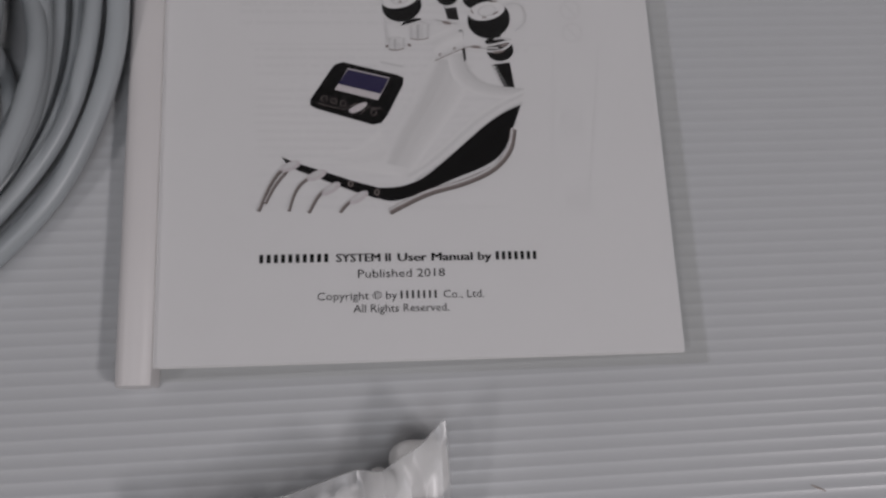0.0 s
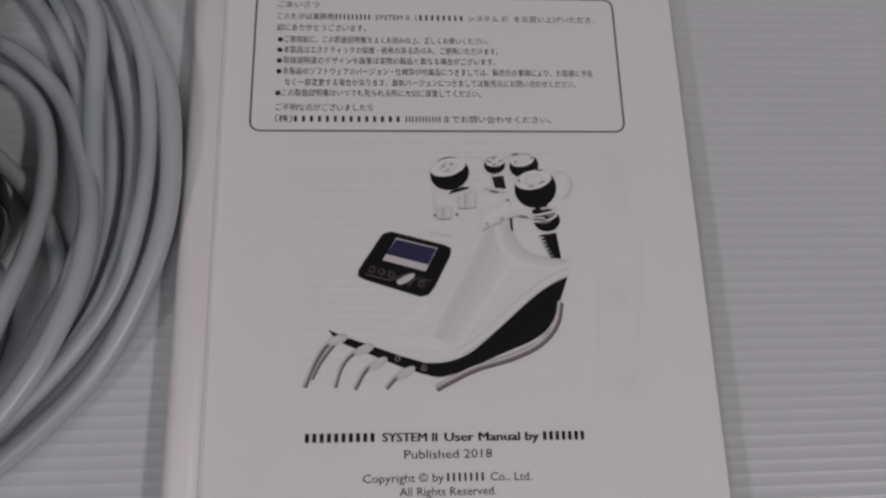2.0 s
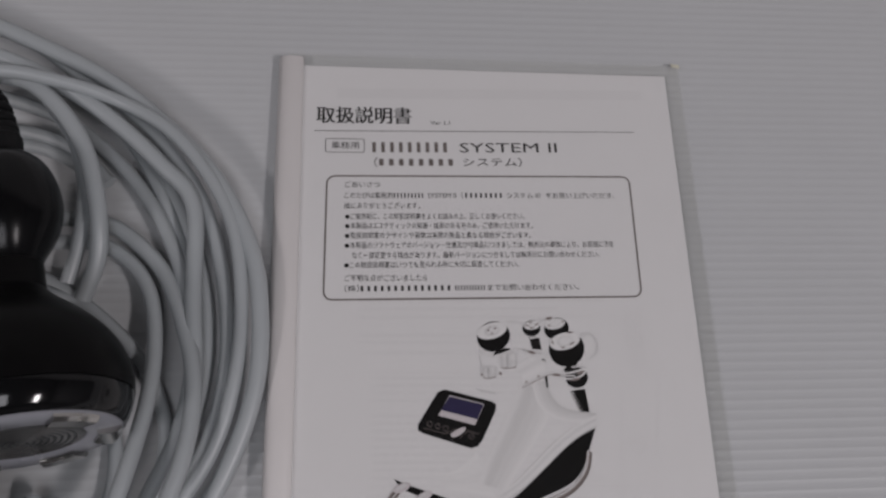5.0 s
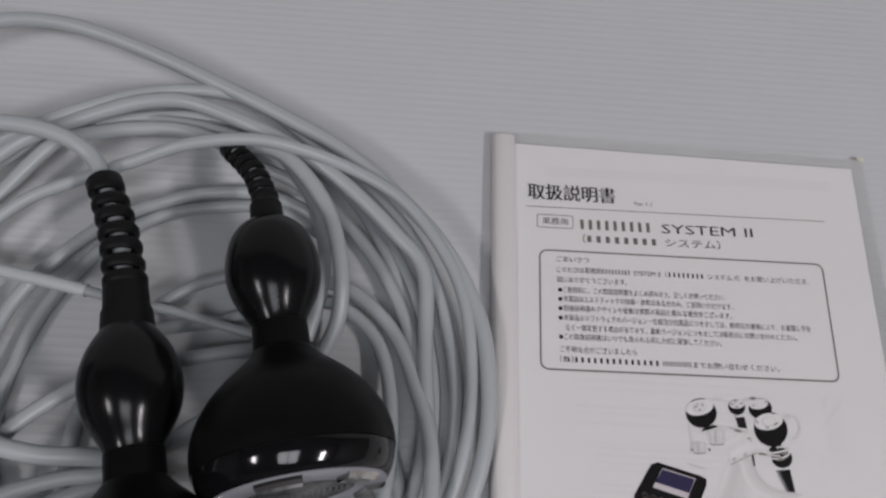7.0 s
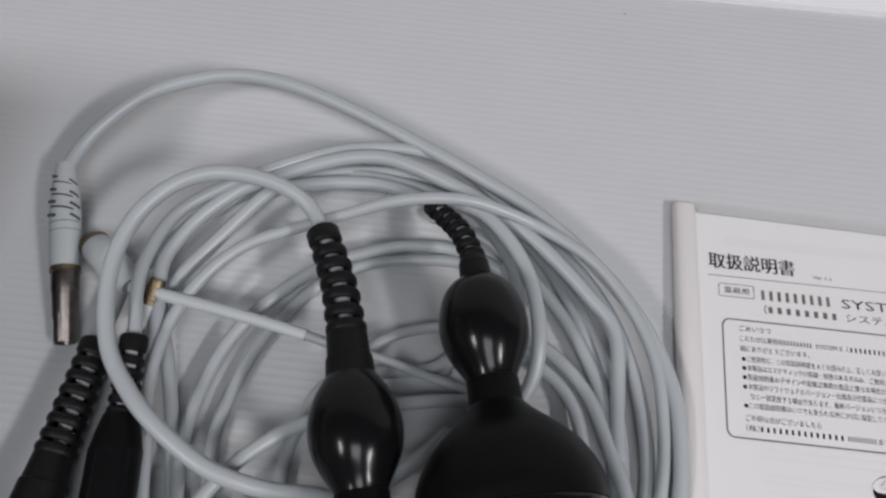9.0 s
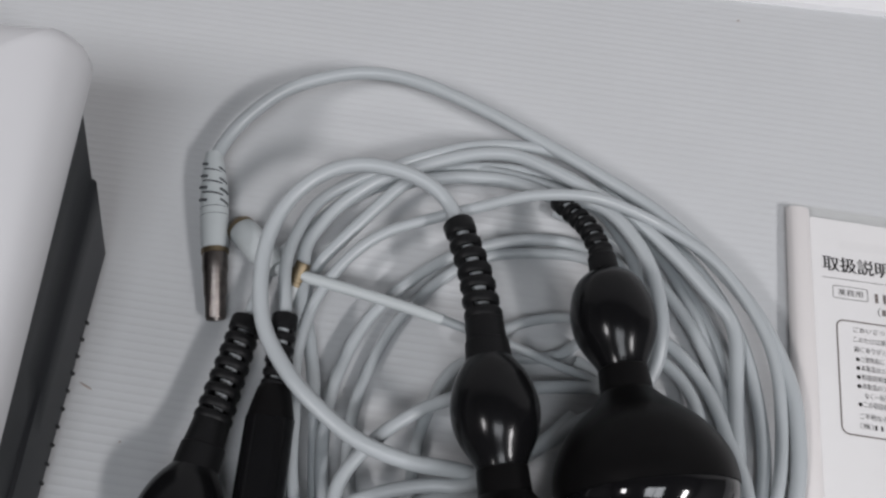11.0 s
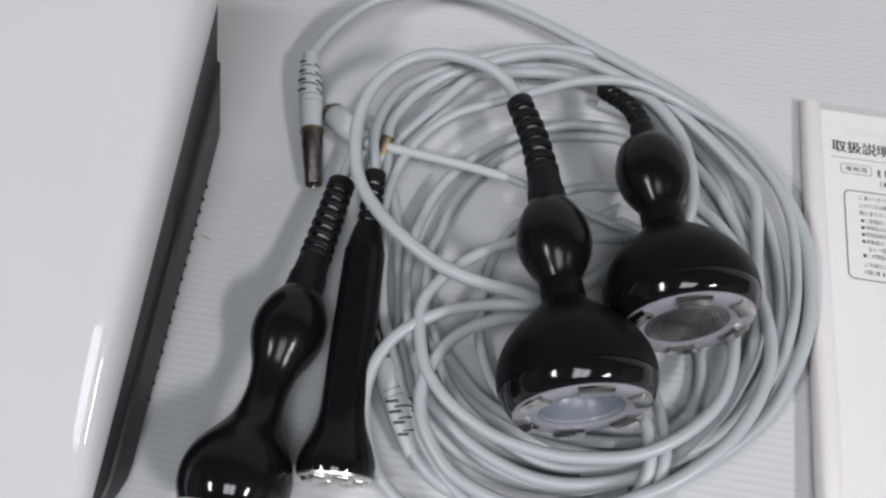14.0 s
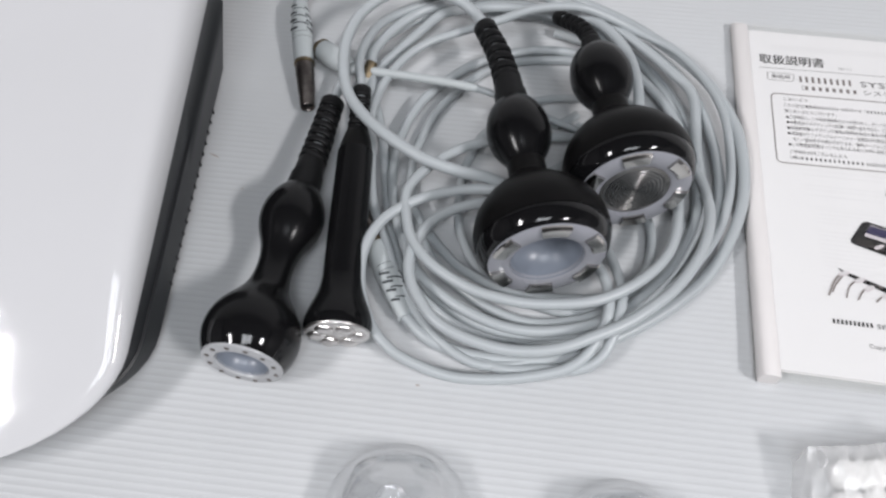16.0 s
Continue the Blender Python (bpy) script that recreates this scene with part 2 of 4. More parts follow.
# ---- user manual ----
manual = thing("manual", pose(0, 0, 0), "A4 user manual in a clear cover with ivory slide binder", "booklet")
PAGE = 0.0040


def leaf(x0, x1, y0, y1, z0, z1):
    bm = box_bm(x0, x1, y0, y1, z0, z1)
    bmesh.ops.subdivide_edges(bm, edges=bm.edges[:], cuts=15, use_grid_fill=True)
    return bm


part("pages", leaf(0.004, 0.2105, 0.0, 0.2925, 0.0006, PAGE), M_PAPER, manual, smooth=False)
for k in range(5):
    part("sheet", leaf(0.006, 0.2105 + 0.0004 * (k % 3 - 1), -0.0003 * (k % 2), 0.2920 + 0.0003 * (k % 2), 0.0008 + 0.0006 * k, 0.0011 + 0.0006 * k), M_EDGE, manual, smooth=False)
part("back_cover", box_bm(0.003, 0.2205, -0.0045, 0.3015, 0.0001, 0.0005), M_FILM, manual, "clear plastic sheet", smooth=False)


def cover_sheet():
    bm = bmesh.new()
    nx, ny = 96, 120
    grid = []
    for j in range(ny + 1):
        row = []
        for i in range(nx + 1):
            x = 0.003 + (0.2205 - 0.003) * i / nx
            y = -0.0045 + 0.306 * j / ny
            over = max(0.0, x - 0.2105, -y, y - 0.2925)
            z = PAGE + 0.0005 + 0.0003 * noise.noise((x * 22, y * 22, 3.1)) - min(0.0020, over * 0.12) + over * 0.035 * noise.noise((x * 130, y * 130, 1.7))
            row.append(bm.verts.new((x, y, z)))
        grid.append(row)
    for j in range(ny):
        for i in range(nx):
            bm.faces.new((grid[j][i], grid[j][i + 1], grid[j + 1][i + 1], grid[j + 1][i]))
    return bm


cover = part("front_cover", cover_sheet(), M_FILM, manual, "clear plastic sheet")
cover.visible_shadow = False
patch = bmesh.new()
patch.faces.new([patch.verts.new(p) for p in ((0.2150, 0.2990, 0.0040), (0.2202, 0.2985, 0.0030), (0.2203, 0.3012, 0.0028), (0.2155, 0.3013, 0.0034))])
part("tape_patch", patch, M_TAPE, manual, "yellowed scrap of tape", smooth=False)


def bar_bm():
    """Slide binder: a folded C profile, rounded on the outside."""
    bm = bmesh.new()
    prof = [(0.0131, 0.0047), (0.0129, 0.0058), (0.0115, 0.0064), (0.0092, 0.0069), (0.0056, 0.0072), (0.0028, 0.0068), (0.0008, 0.0056), (0.0, 0.0036), (0.0008, 0.0014), (0.0025, 0.0003), (0.0131, 0.0002)]
    ends = []
    for y in (-0.0065, -0.0060, 0.2960, 0.2965):
        q = 0.96 if y in (-0.0065, 0.2965) else 1.0
        ends.append([bm.verts.new((0.007 + (x - 0.007) * q, y, 0.0036 + (z - 0.0036) * q)) for x, z in prof])
    for a, b in zip(ends, ends[1:]):
        for k in range(len(prof)):
            bm.faces.new((a[k], a[(k + 1) % len(prof)], b[(k + 1) % len(prof)], b[k]))
    bm.faces.new(ends[0])
    bm.faces.new(ends[-1])
    bm.transform(Matrix.Translation((0.003, 0, 0)) @ Matrix.Rotation(radians(0.75), 4, "Z"))
    return bm


part("binding_bar", bar_bm(), M_BAR, manual, "ivory plastic slide binder")

INK = PAGE + 0.00012


def text_mesh(body):
    cu = bpy.data.curves.new("writing", "FONT")
    cu.body, cu.resolution_u, cu.size = body, 2, 1.0
    ob = bpy.data.objects.new("writing", cu)
    scene.collection.objects.link(ob)
    dg = bpy.context.evaluated_depsgraph_get()
    me = bpy.data.meshes.new_from_object(ob.evaluated_get(dg))
    bpy.data.objects.remove(ob)
    bpy.data.curves.remove(cu)
    return me


def writing(body, x0, y0, x1, y1, height, mat=None, name="text_line", bold=0.0, z=INK):
    """One line of print from (x0, y0) to (x1, y1), its capitals of the given height."""
    me = text_mesh(body)
    xs = [v.co.x for v in me.vertices]
    lo, hi = min(xs), max(xs)
    run = math.hypot(x1 - x0, y1 - y0)
    turn = math.atan2(y1 - y0, x1 - x0)
    if bold:
        bm = bmesh.new()
        for dx in (-bold, 0, bold):
            n0 = len(bm.verts)
            bm.from_mesh(me)
            bm.verts.ensure_lookup_table()
            for v in bm.verts[n0:]:
                v.co.x += dx
                v.co.z += dx * 0.02
        bm.to_mesh(me)
        bm.free()
    me.transform(Matrix.Translation((x0, y0, z)) @ Matrix.Rotation(turn, 4, "Z") @ Matrix.Diagonal((run / (hi - lo), height / 0.73, 0.001, 1)) @ Matrix.Translation((-lo, 0, 0)))
    me.materials.clear()
    me.materials.append(mat or M_INK_GREY)
    ob = new(name, me)
    ob.parent = manual
    return ob


def bars(x0, y0, x1, y1, height, count, mat=None, fill=0.36):
    """Plain bars in the place of a name or number."""
    run, turn = math.hypot(x1 - x0, y1 - y0), math.atan2(y1 - y0, x1 - x0)
    bm = bmesh.new()
    for k in range(count):
        a, b = run * k / count, run * (k + fill) / count
        bm.faces.new([bm.verts.new(v) for v in ((a, 0, 0), (b, 0, 0), (b, height, 0), (a, height, 0))])
    bm.transform(Matrix.Translation((x0, y0, INK)) @ Matrix.Rotation(turn, 4, "Z"))
    return part("print_bar", bm, mat or M_INK_GREY, manual, smooth=False)


def flat(points, mat, z=INK, name="print_shape"):
    bm = bmesh.new()
    bm.faces.new([bm.verts.new((x, y, z)) for x, y in points])
    bmesh.ops.triangulate(bm, faces=bm.faces[:])
    return part(name, bm, mat, manual, smooth=False)


def stroke(points, width, mat, z=INK, closed=False, name="print_line"):
    bm = bmesh.new()
    pts = [Vector((x, y, z)) for x, y in points]
    n = len(pts)
    left, right = [], []
    for i, p in enumerate(pts):
        a = pts[(i - 1) % n] if closed or i else p
        b = pts[(i + 1) % n] if closed or i < n - 1 else p
        d = (b - a).normalized()
        s = Vector((-d.y, d.x, 0)) * width / 2
        left.append(bm.verts.new(p + s))
        right.append(bm.verts.new(p - s))
    for i in range(n if closed else n - 1):
        j = (i + 1) % n
        bm.faces.new((left[i], left[j], right[j], right[i]))
    return part(name, bm, mat, manual, smooth=False)


def rounded(x0, y0, x1, y1, r, slope):
    pts = []
    for cx, cy, a0 in ((x1 - r, y1 - r, 0), (x0 + r, y1 - r, 90), (x0 + r, y0 + r, 180), (x1 - r, y0 + r, 270)):
        for k in range(7):
            a = radians(a0 + 15 * k)
            x, y = cx + r * math.cos(a), cy + r * math.sin(a)
            pts.append((x, y + (x - x0) * slope))
    return pts


S = 0.020
writing("取扱説明書", 0.0200, 0.2587, 0.0692, 0.2595, 0.0078, M_INK, "title", 0.022)
writing("Ver 1.1", 0.0795, 0.2585, 0.0897, 0.2587, 0.0024)
stroke([(0.0190, 0.2532), (0.1892, 0.2572)], 0.00035, M_INK_GREY)
stroke(rounded(0.0250, 0.2410, 0.0448, 0.2487, 0.0012, S), 0.00035, M_INK_GREY, closed=True)
writing("業務用", 0.0279, 0.2434, 0.0421, 0.2437, 0.0032, M_INK_GREY)
bars(0.0490, 0.2415, 0.0905, 0.2425, 0.0058, 9, M_INK_BOX, 0.40)
writing("SYSTEM II", 0.0945, 0.2426, 0.1462, 0.2440, 0.0058)
writing("（", 0.0500, 0.2337, 0.0516, 0.2337, 0.0042)
bars(0.0525, 0.2340, 0.0935, 0.2349, 0.0038, 8, M_INK_BOX, 0.45)
writing("システム）", 0.0960, 0.2350, 0.1270, 0.2357, 0.0040)
stroke(rounded(0.0262, 0.1618, 0.1838, 0.2275, 0.0042, S), 0.00085, M_INK_BOX, closed=True)
H = 0.0027
writing("ごあいさつ", 0.0352, 0.2215, 0.0530, 0.2219, H)
writing("このたびは業務用", 0.0352, 0.2155, 0.0592, 0.2160, H)
bars(0.0600, 0.2160, 0.0760, 0.2163, H, 9)
writing("SYSTEM II（", 0.0772, 0.2164, 0.0955, 0.2168, H)
bars(0.0965, 0.2168, 0.1170, 0.2172, H, 8)
writing("システム II）をお買い上げいただき、", 0.1180, 0.2172, 0.1750, 0.2184, H)
writing("誠にありがとうございます。", 0.0352, 0.2098, 0.0732, 0.2106, H)
for body, x0, y0, x1 in (
    ("ご使用前に、この取扱説明書をよくお読みの上、正しくお使いください。", 0.0385, 0.2041, 0.1265),
    ("本製品はエステティックの知識・技術のある方のみ、ご使用いただけます。", 0.0385, 0.1990, 0.1305),
    ("取扱説明書のデザインや画像は実際の製品と異なる場合がございます。", 0.0385, 0.1938, 0.1292),
    ("本製品のソフトウェアのバージョン・仕様及び付属品につきましては、販売元の事情により、お客様に予告", 0.0385, 0.1886, 0.1720),
    ("なく一部変更する場合があります。最新バージョンにつきましては販売元にお問い合わせください。", 0.0395, 0.1833, 0.1640),
    ("この取扱説明書はいつでも見られる所に大切に保管してください。", 0.0385, 0.1783, 0.1222),
):
    writing(body, x0, y0, x1, y0 + (x1 - x0) * S, H)
    if not body.startswith("なく"):
        flat([(0.0369 + 0.00115 * math.cos(k * 0.524), y0 + 0.0011 + 0.00115 * math.sin(k * 0.524)) for k in range(12)], M_INK_GREY, name="bullet")
writing("ご不明な点がございましたら", 0.0362, 0.1715, 0.0764, 0.1722, H)
writing("（株）", 0.0362, 0.1662, 0.0432, 0.1663, H)
bars(0.0440, 0.1663, 0.0895, 0.1672, H, 14)
bars(0.0900, 0.1672, 0.1055, 0.1675, H, 11)
writing("までお問い合わせください。", 0.1060, 0.1675, 0.1520, 0.1684, H)
bars(0.0522, 0.0370, 0.0785, 0.0370, 0.0032, 10, M_INK, 0.55)
writing("SYSTEM II", 0.0803, 0.0370, 0.1003, 0.0369, 0.0033, M_INK, bold=0.035)
writing("User Manual by", 0.1032, 0.0369, 0.1385, 0.0368, 0.0033, M_INK, bold=0.035)
bars(0.1402, 0.0368, 0.1570, 0.0367, 0.0032, 7, M_INK, 0.55)
writing("Published 2018", 0.0882, 0.0308, 0.1206, 0.0308, 0.0033)
writing("Copyright © by", 0.0732, 0.0226, 0.1025, 0.0226, 0.0031)
bars(0.1037, 0.0226, 0.1185, 0.0226, 0.0030, 7)
writing("Co., Ltd.", 0.1197, 0.0226, 0.1350, 0.0225, 0.0031)
writing("All Rights Reserved.", 0.0863, 0.0178, 0.1216, 0.0177, 0.0031)


# printed picture of the machine, in its own units of 1000 by 750
def pic(u, v):
    a, b, c, d, e, f, g, h = (0.14300, 0.01075, 0.03975, -0.00484, -0.13897, 0.16183, -0.04070, 0.14201)
    u, v = u / 1000, v / 1000
    w = g * u + h * v + 1
    return (a * u + b * v + c) / w, (d * u + e * v + f) / w


def picture(points, mat, layer=0, soft=True):
    if soft:
        line = smooth_line([(u, v, 0) for u, v in points + points[:1]], 12)[:-1]
        points = [(p.x, p.y) for p in line]
    return flat([pic(u, v) for u, v in points], mat, INK + 0.00004 * layer)


def oval(u, v, ru, rv, mat, layer=0, turn=0, n=28):
    c, s = math.cos(radians(turn)), math.sin(radians(turn))
    pts = []
    for k in range(n):
        x, y = ru * math.cos(2 * math.pi * k / n), rv * math.sin(2 * math.pi * k / n)
        pts.append(pic(u + c * x - s * y, v + s * x + c * y))
    return flat(pts, mat, INK + 0.00004 * layer)


def ring_line(u, v, ru, rv, w, mat, layer=0):
    return stroke([pic(u + ru * math.cos(k * 0.2244), v + rv * math.sin(k * 0.2244)) for k in range(28)], w, mat, INK + 0.00004 * layer, True)


TONES = [material("print_tone", (t, t * 0.988, t * 0.985), 0.7, vary=0.02, scale=300) for t in (0.712, 0.69, 0.668, 0.645, 0.62, 0.59, 0.54, 0.44)]


def closer(points):
    """From the drawing's finer units to its own."""
    return [(211 + 0.75 * (x - 345), 277 + 0.76 * (y - 217)) for x, y in points]


def fade(first, last, tones, layer=1):
    """Printed shading: strips of changing tone between two lines."""
    a, b = ([Vector(pic(p.x, p.y)) for p in smooth_line([(u, v, 0) for u, v in closer(q)], 9)] for q in (first, last))
    n, m = len(tones), 30
    a, b = ([q[int(k * (len(q) - 1) / m)] for k in range(m + 1)] for q in (a, b))
    bm = bmesh.new()
    grid = [[bm.verts.new((*(p.lerp(q, k / n)), INK + 0.00004 * layer)) for k in range(n + 1)] for p, q in zip(a, b)]
    for i in range(m):
        for k in range(n):
            bm.faces.new((grid[i][k], grid[i][k + 1], grid[i + 1][k + 1], grid[i + 1][k])).material_index = tones[k]
    me = finish(bm, TONES[0], False)
    for mat in TONES[1:]:
        me.materials.append(mat)
    ob = new("print_shade", me)
    ob.parent = manual


def ghost_lines(rows, u0, u1, seed, z=PAGE + 0.00003):
    """Mirrored words of the sheet below, showing faintly through."""
    rng = random.Random(seed)
    bm = bmesh.new()
    for v, h in rows:
        u = u0
        end = u1 - rng.random() * 0.35 * (u1 - u0)
        while u < end:
            w = rng.uniform(8, 34)
            c = [pic(u, v), pic(u + w, v), pic(u + w, v + h), pic(u, v + h)]
            bm.faces.new([bm.verts.new((x, y, z)) for x, y in c])
            u += w + rng.choice((2, 3, 3, 9))
    part("show_through", bm, M_INK_GHOST, manual, smooth=False)


ghost_lines([(-2, 10), (22, 10), (48, 10), (104, 11), (126, 11), (158, 11)], 20, 900, 3)
ghost_lines([(236 + 23 * k, 10) for k in range(4)] + [(352 + 24 * k, 11) for k in range(9)], 60, 870, 4)
ghost_lines([(600, 12), (628, 12), (664, 12), (690, 12)], 40, 890, 5)
for u, v in ((925, 65), (930, 125), (937, 190), (938, 448), (958, 680)):
    ring_line(u, v, 26, 26, 0.0012, M_INK_GHOST)
    stroke([pic(u - 18, v - 18), pic(u + 18, v + 18)], 0.0010, M_INK_GHOST, PAGE + 0.00009)
for k, pts in enumerate(([(885, 225), (885, 715), (990, 715), (1010, 225)], [(40, 225), (884, 225)], [(40, 575), (985, 575)])):
    stroke([pic(*p) for p in pts], 0.0006, M_INK_GHOST, PAGE + 0.00005 + 0.00001 * k)
stroke([(0.030, 0.276), (0.196, 0.280)], 0.006, M_INK_GHOST, PAGE + 0.00006)
# shading of the shell
fade([(800, 195), (752, 290), (700, 400), (652, 490), (610, 600)], [(930, 230), (925, 320), (860, 430), (800, 520), (730, 625)], [1, 2, 4, 5, 5, 5, 4, 4, 4, 3, 3, 2, 1, 0])
fade([(915, 180), (935, 240), (985, 288), (1060, 305), (1136, 314)], [(850, 190), (872, 275), (935, 328), (1040, 350), (1136, 345)], [5, 6, 5, 5, 4, 4, 3, 2, 1, 0], 1.5)
fade([(1136, 318), (1040, 365), (940, 435), (840, 530), (760, 600), (690, 640)], [(1130, 372), (1080, 395), (1000, 450), (880, 560), (800, 625), (735, 668)], [0, 1, 2, 4, 4, 3, 1, 1, 2, 4, 6], 2)
fade([(600, 470), (520, 540), (420, 560)], [(690, 660), (600, 640), (480, 620)], [0, 1, 1, 2, 2, 1, 1, 0], 0.5)
fade([(800, 150), (850, 122), (908, 96)], [(806, 210), (860, 184), (918, 160)], [2, 1, 0, 0, 1, 2, 4], 3)
fade([(720, 140), (760, 125), (850, 80)], [(800, 150), (850, 122), (908, 96)], [1, 0, 1, 2, 3], 2.5)
stroke([pic(*p) for p in closer([(806, 211), (860, 186), (918, 161), (962, 150), (1012, 150)])], 0.00030, M_INK_BROWN, INK + 0.00018)
stroke([pic(*p) for p in closer([(604, 216), (690, 234)])], 0.0007, TONES[6], INK + 0.0001)
# dark side
picture([(796, 398), (776, 460), (748, 535), (700, 575), (620, 610), (520, 655), (450, 680), (415, 682), (385, 665), (378, 642), (450, 640), (520, 615), (580, 565), (640, 510), (700, 455), (752, 418)], M_INK, 3)
picture([(130, 552), (165, 568), (250, 595), (330, 622), (400, 641), (400, 674), (330, 652), (240, 617), (150, 582)], M_INK, 3, False)
# panel
picture([(268, 300), (280, 284), (302, 277), (452, 313), (470, 322), (468, 342), (425, 430), (408, 452), (385, 458), (228, 412), (211, 402), (212, 385)], M_INK, 3, False)
picture(closer([(486, 240), (640, 276), (595, 362), (435, 322)]), M_INK_LILAC, 4, False)
picture(closer([(486, 245), (636, 279), (606, 338), (448, 300)]), M_INK_BLUE, 5, False)
picture(closer([(488, 398), (500, 387), (538, 368), (556, 367), (559, 378), (545, 395), (505, 415), (488, 413)]), M_INK_LILAC, 4)
for x, y in ((397, 357), (432, 365), (467, 374), (580, 407)):
    ring_line(*closer([(x, y)])[0], 8, 8, 0.00018, M_INK_BROWN, 4)
for pts in ([(372, 374), (466, 397), (515, 374)], [(528, 416), (562, 386), (614, 396)]):
    stroke([pic(*p) for p in closer(pts)], 0.00018, M_INK_BROWN, INK + 0.00016)


def finer(points):
    return [(172.8 + 0.559 * x, -111 + 0.566 * y) for x, y in points]


def spot(x, y, rx, ry, mat, layer, turn=0):
    u, v = finer([(x, y)])[0]
    return oval(u, v, rx * 0.559, ry * 0.566, mat, layer, turn)


def trace(pts, w, mat, layer):
    line = smooth_line([(u, v, 0) for u, v in finer(pts)], 7)
    return stroke([pic(p.x, p.y) for p in line], w, mat, INK + 0.00004 * layer)


# heads on the stand: black bowls with pale faces
for x, y, rx, ry, fx, fy, gx, gy, turn in ((523, 397, 98, 82, 514, 366, 90, 44, -14), (748, 353, 53, 43, 750, 337, 48, 24, -6), (895, 355, 73, 58, 886, 330, 60, 29, -10), (953, 466, 105, 96, 942, 424, 92, 47, -12)):
    spot(x, y, rx, ry, M_INK, 3, turn)
    spot(fx, fy, gx, gy, TONES[3], 4, turn)
    spot(fx, fy - 1, gx * 0.93, gy * 0.91, TONES[0], 5, turn)
    spot(fx, fy, gx * 0.52, gy * 0.62, TONES[5], 6, turn)
    spot(fx + 2, fy - 2, gx * 0.42, gy * 0.48, TONES[1], 7, turn)
for x, y, r in ((488, 362, 16), (530, 352, 15), (512, 380, 14), (500, 346, 10)):
    spot(x, y, r, r * 0.7, M_INK_PALE, 8, -30)
    spot(x + 3, y + 1, r * 0.45, r * 0.3, M_INK_BROWN, 9, -30)
for x, y, w, t in ((975, 378, 20, -5), (986, 436, 18, -30), (870, 430, 12, 60), (930, 458, 14, 8), (930, 318, 8, 50), (850, 340, 8, 60), (720, 338, 12, 15), (778, 332, 12, -20), (748, 352, 10, 0), (742, 322, 10, 0)):
    spot(x, y, w, 4, M_INK_BROWN, 9, t)
picture(finer([(732, 400), (790, 396), (806, 470), (750, 466)]), M_INK_GREY, 3, False)
picture(finer([(736, 402), (792, 396), (794, 404), (738, 412)]), TONES[0], 4, False)
picture(finer([(518, 500), (530, 482), (585, 462), (618, 462), (620, 470), (560, 488)]), M_INK, 2, False)
picture(finer([(806, 520), (826, 522), (842, 672), (832, 680)]), M_INK, 3, False)
picture(finer([(906, 540), (950, 575), (1016, 560), (1020, 540), (990, 520)]), M_INK_GREY, 2)
spot(1010, 622, 66, 56, M_INK, 3)
spot(985, 580, 50, 20, M_INK_GREY, 3)
picture([(722, 282), (764, 276), (778, 348), (748, 346)], M_INK, 3, False)
for k in range(6):
    stroke([pic(716 + 5 * k, 286 + 10 * k), pic(736 + 5 * k, 284 + 10 * k)], 0.0005, M_INK, INK + 0.00020)
    stroke([pic(716 + 5 * k, 291 + 10 * k), pic(730 + 5 * k, 289 + 10 * k)], 0.0003, TONES[3], INK + 0.00024)
# clear holder and cups
for x, y, rx, ry in ((1090, 452, 52, 70),):
    spot(x, y, rx, ry, TONES[2], 1)
    spot(x - 6, y, rx * 0.78, ry * 0.82, TONES[1], 2)
for x0, x1, y0, y1 in ((452, 540, 565, 620), (560, 662, 490, 566)):
    w = (x1 - x0) / 6
    for k, tone in enumerate((4, 1, 6, 2, 0, 4)):
        picture(finer([(x0 + w * k, y0 + 6), (x0 + w * (k + 1), y0), (x0 + w * (k + 1) - 3, y1), (x0 + w * k + 4, y1 + 2)]), TONES[tone], 4, False)
    trace([(x0, y0 + 8), ((x0 + x1) / 2, y0 - 12), (x1, y0 + 4)], 0.0003, TONES[6], 6)
    trace([(x0 + 6, y1), ((x0 + x1) / 2, y1 + 8), (x1 - 8, y1 - 4)], 0.0004, M_INK_BROWN, 6)
for pts, tone in (
    ([(440, 470), (470, 500), (520, 510), (580, 490), (640, 470), (720, 472), (800, 500), (840, 515)], 3),
    ([(600, 320), (630, 312), (690, 325)], 5), ([(790, 315), (840, 300), (880, 296)], 5), ([(690, 470), (740, 480), (800, 488)], 6),
    ([(840, 600), (880, 592), (940, 600), (1000, 590), (1050, 575), (1066, 585), (1040, 612), (980, 630), (920, 625), (850, 612)], 2),
    ([(980, 566), (1030, 560), (1062, 568)], 6), ([(860, 606), (930, 612), (1000, 612)], 6), ([(450, 605), (455, 560), (440, 500)], 4), ([(1040, 390), (1090, 380), (1130, 420), (1130, 480), (1080, 520)], 5),
):
    trace(pts, 0.0008, TONES[max(0, tone - 2)], 7)
    trace([(x + 3, y + 4) for x, y in pts], 0.00028, TONES[min(7, tone + 1)], 8)
for x, y, w, t in ((745, 486, 24, 12), (890, 608, 26, 4), (1030, 596, 22, -20), (560, 600, 9, 40), (450, 606, 7, 70), (850, 300, 20, -10), (1000, 632, 30, -8)):
    spot(x, y, w, 7, M_INK_BROWN, 9, t)
for x, y in ((712, 646), (784, 616)):
    spot(x, y, 7, 8, M_INK_BROWN, 8)
    spot(x, y, 3, 4, TONES[0], 9)
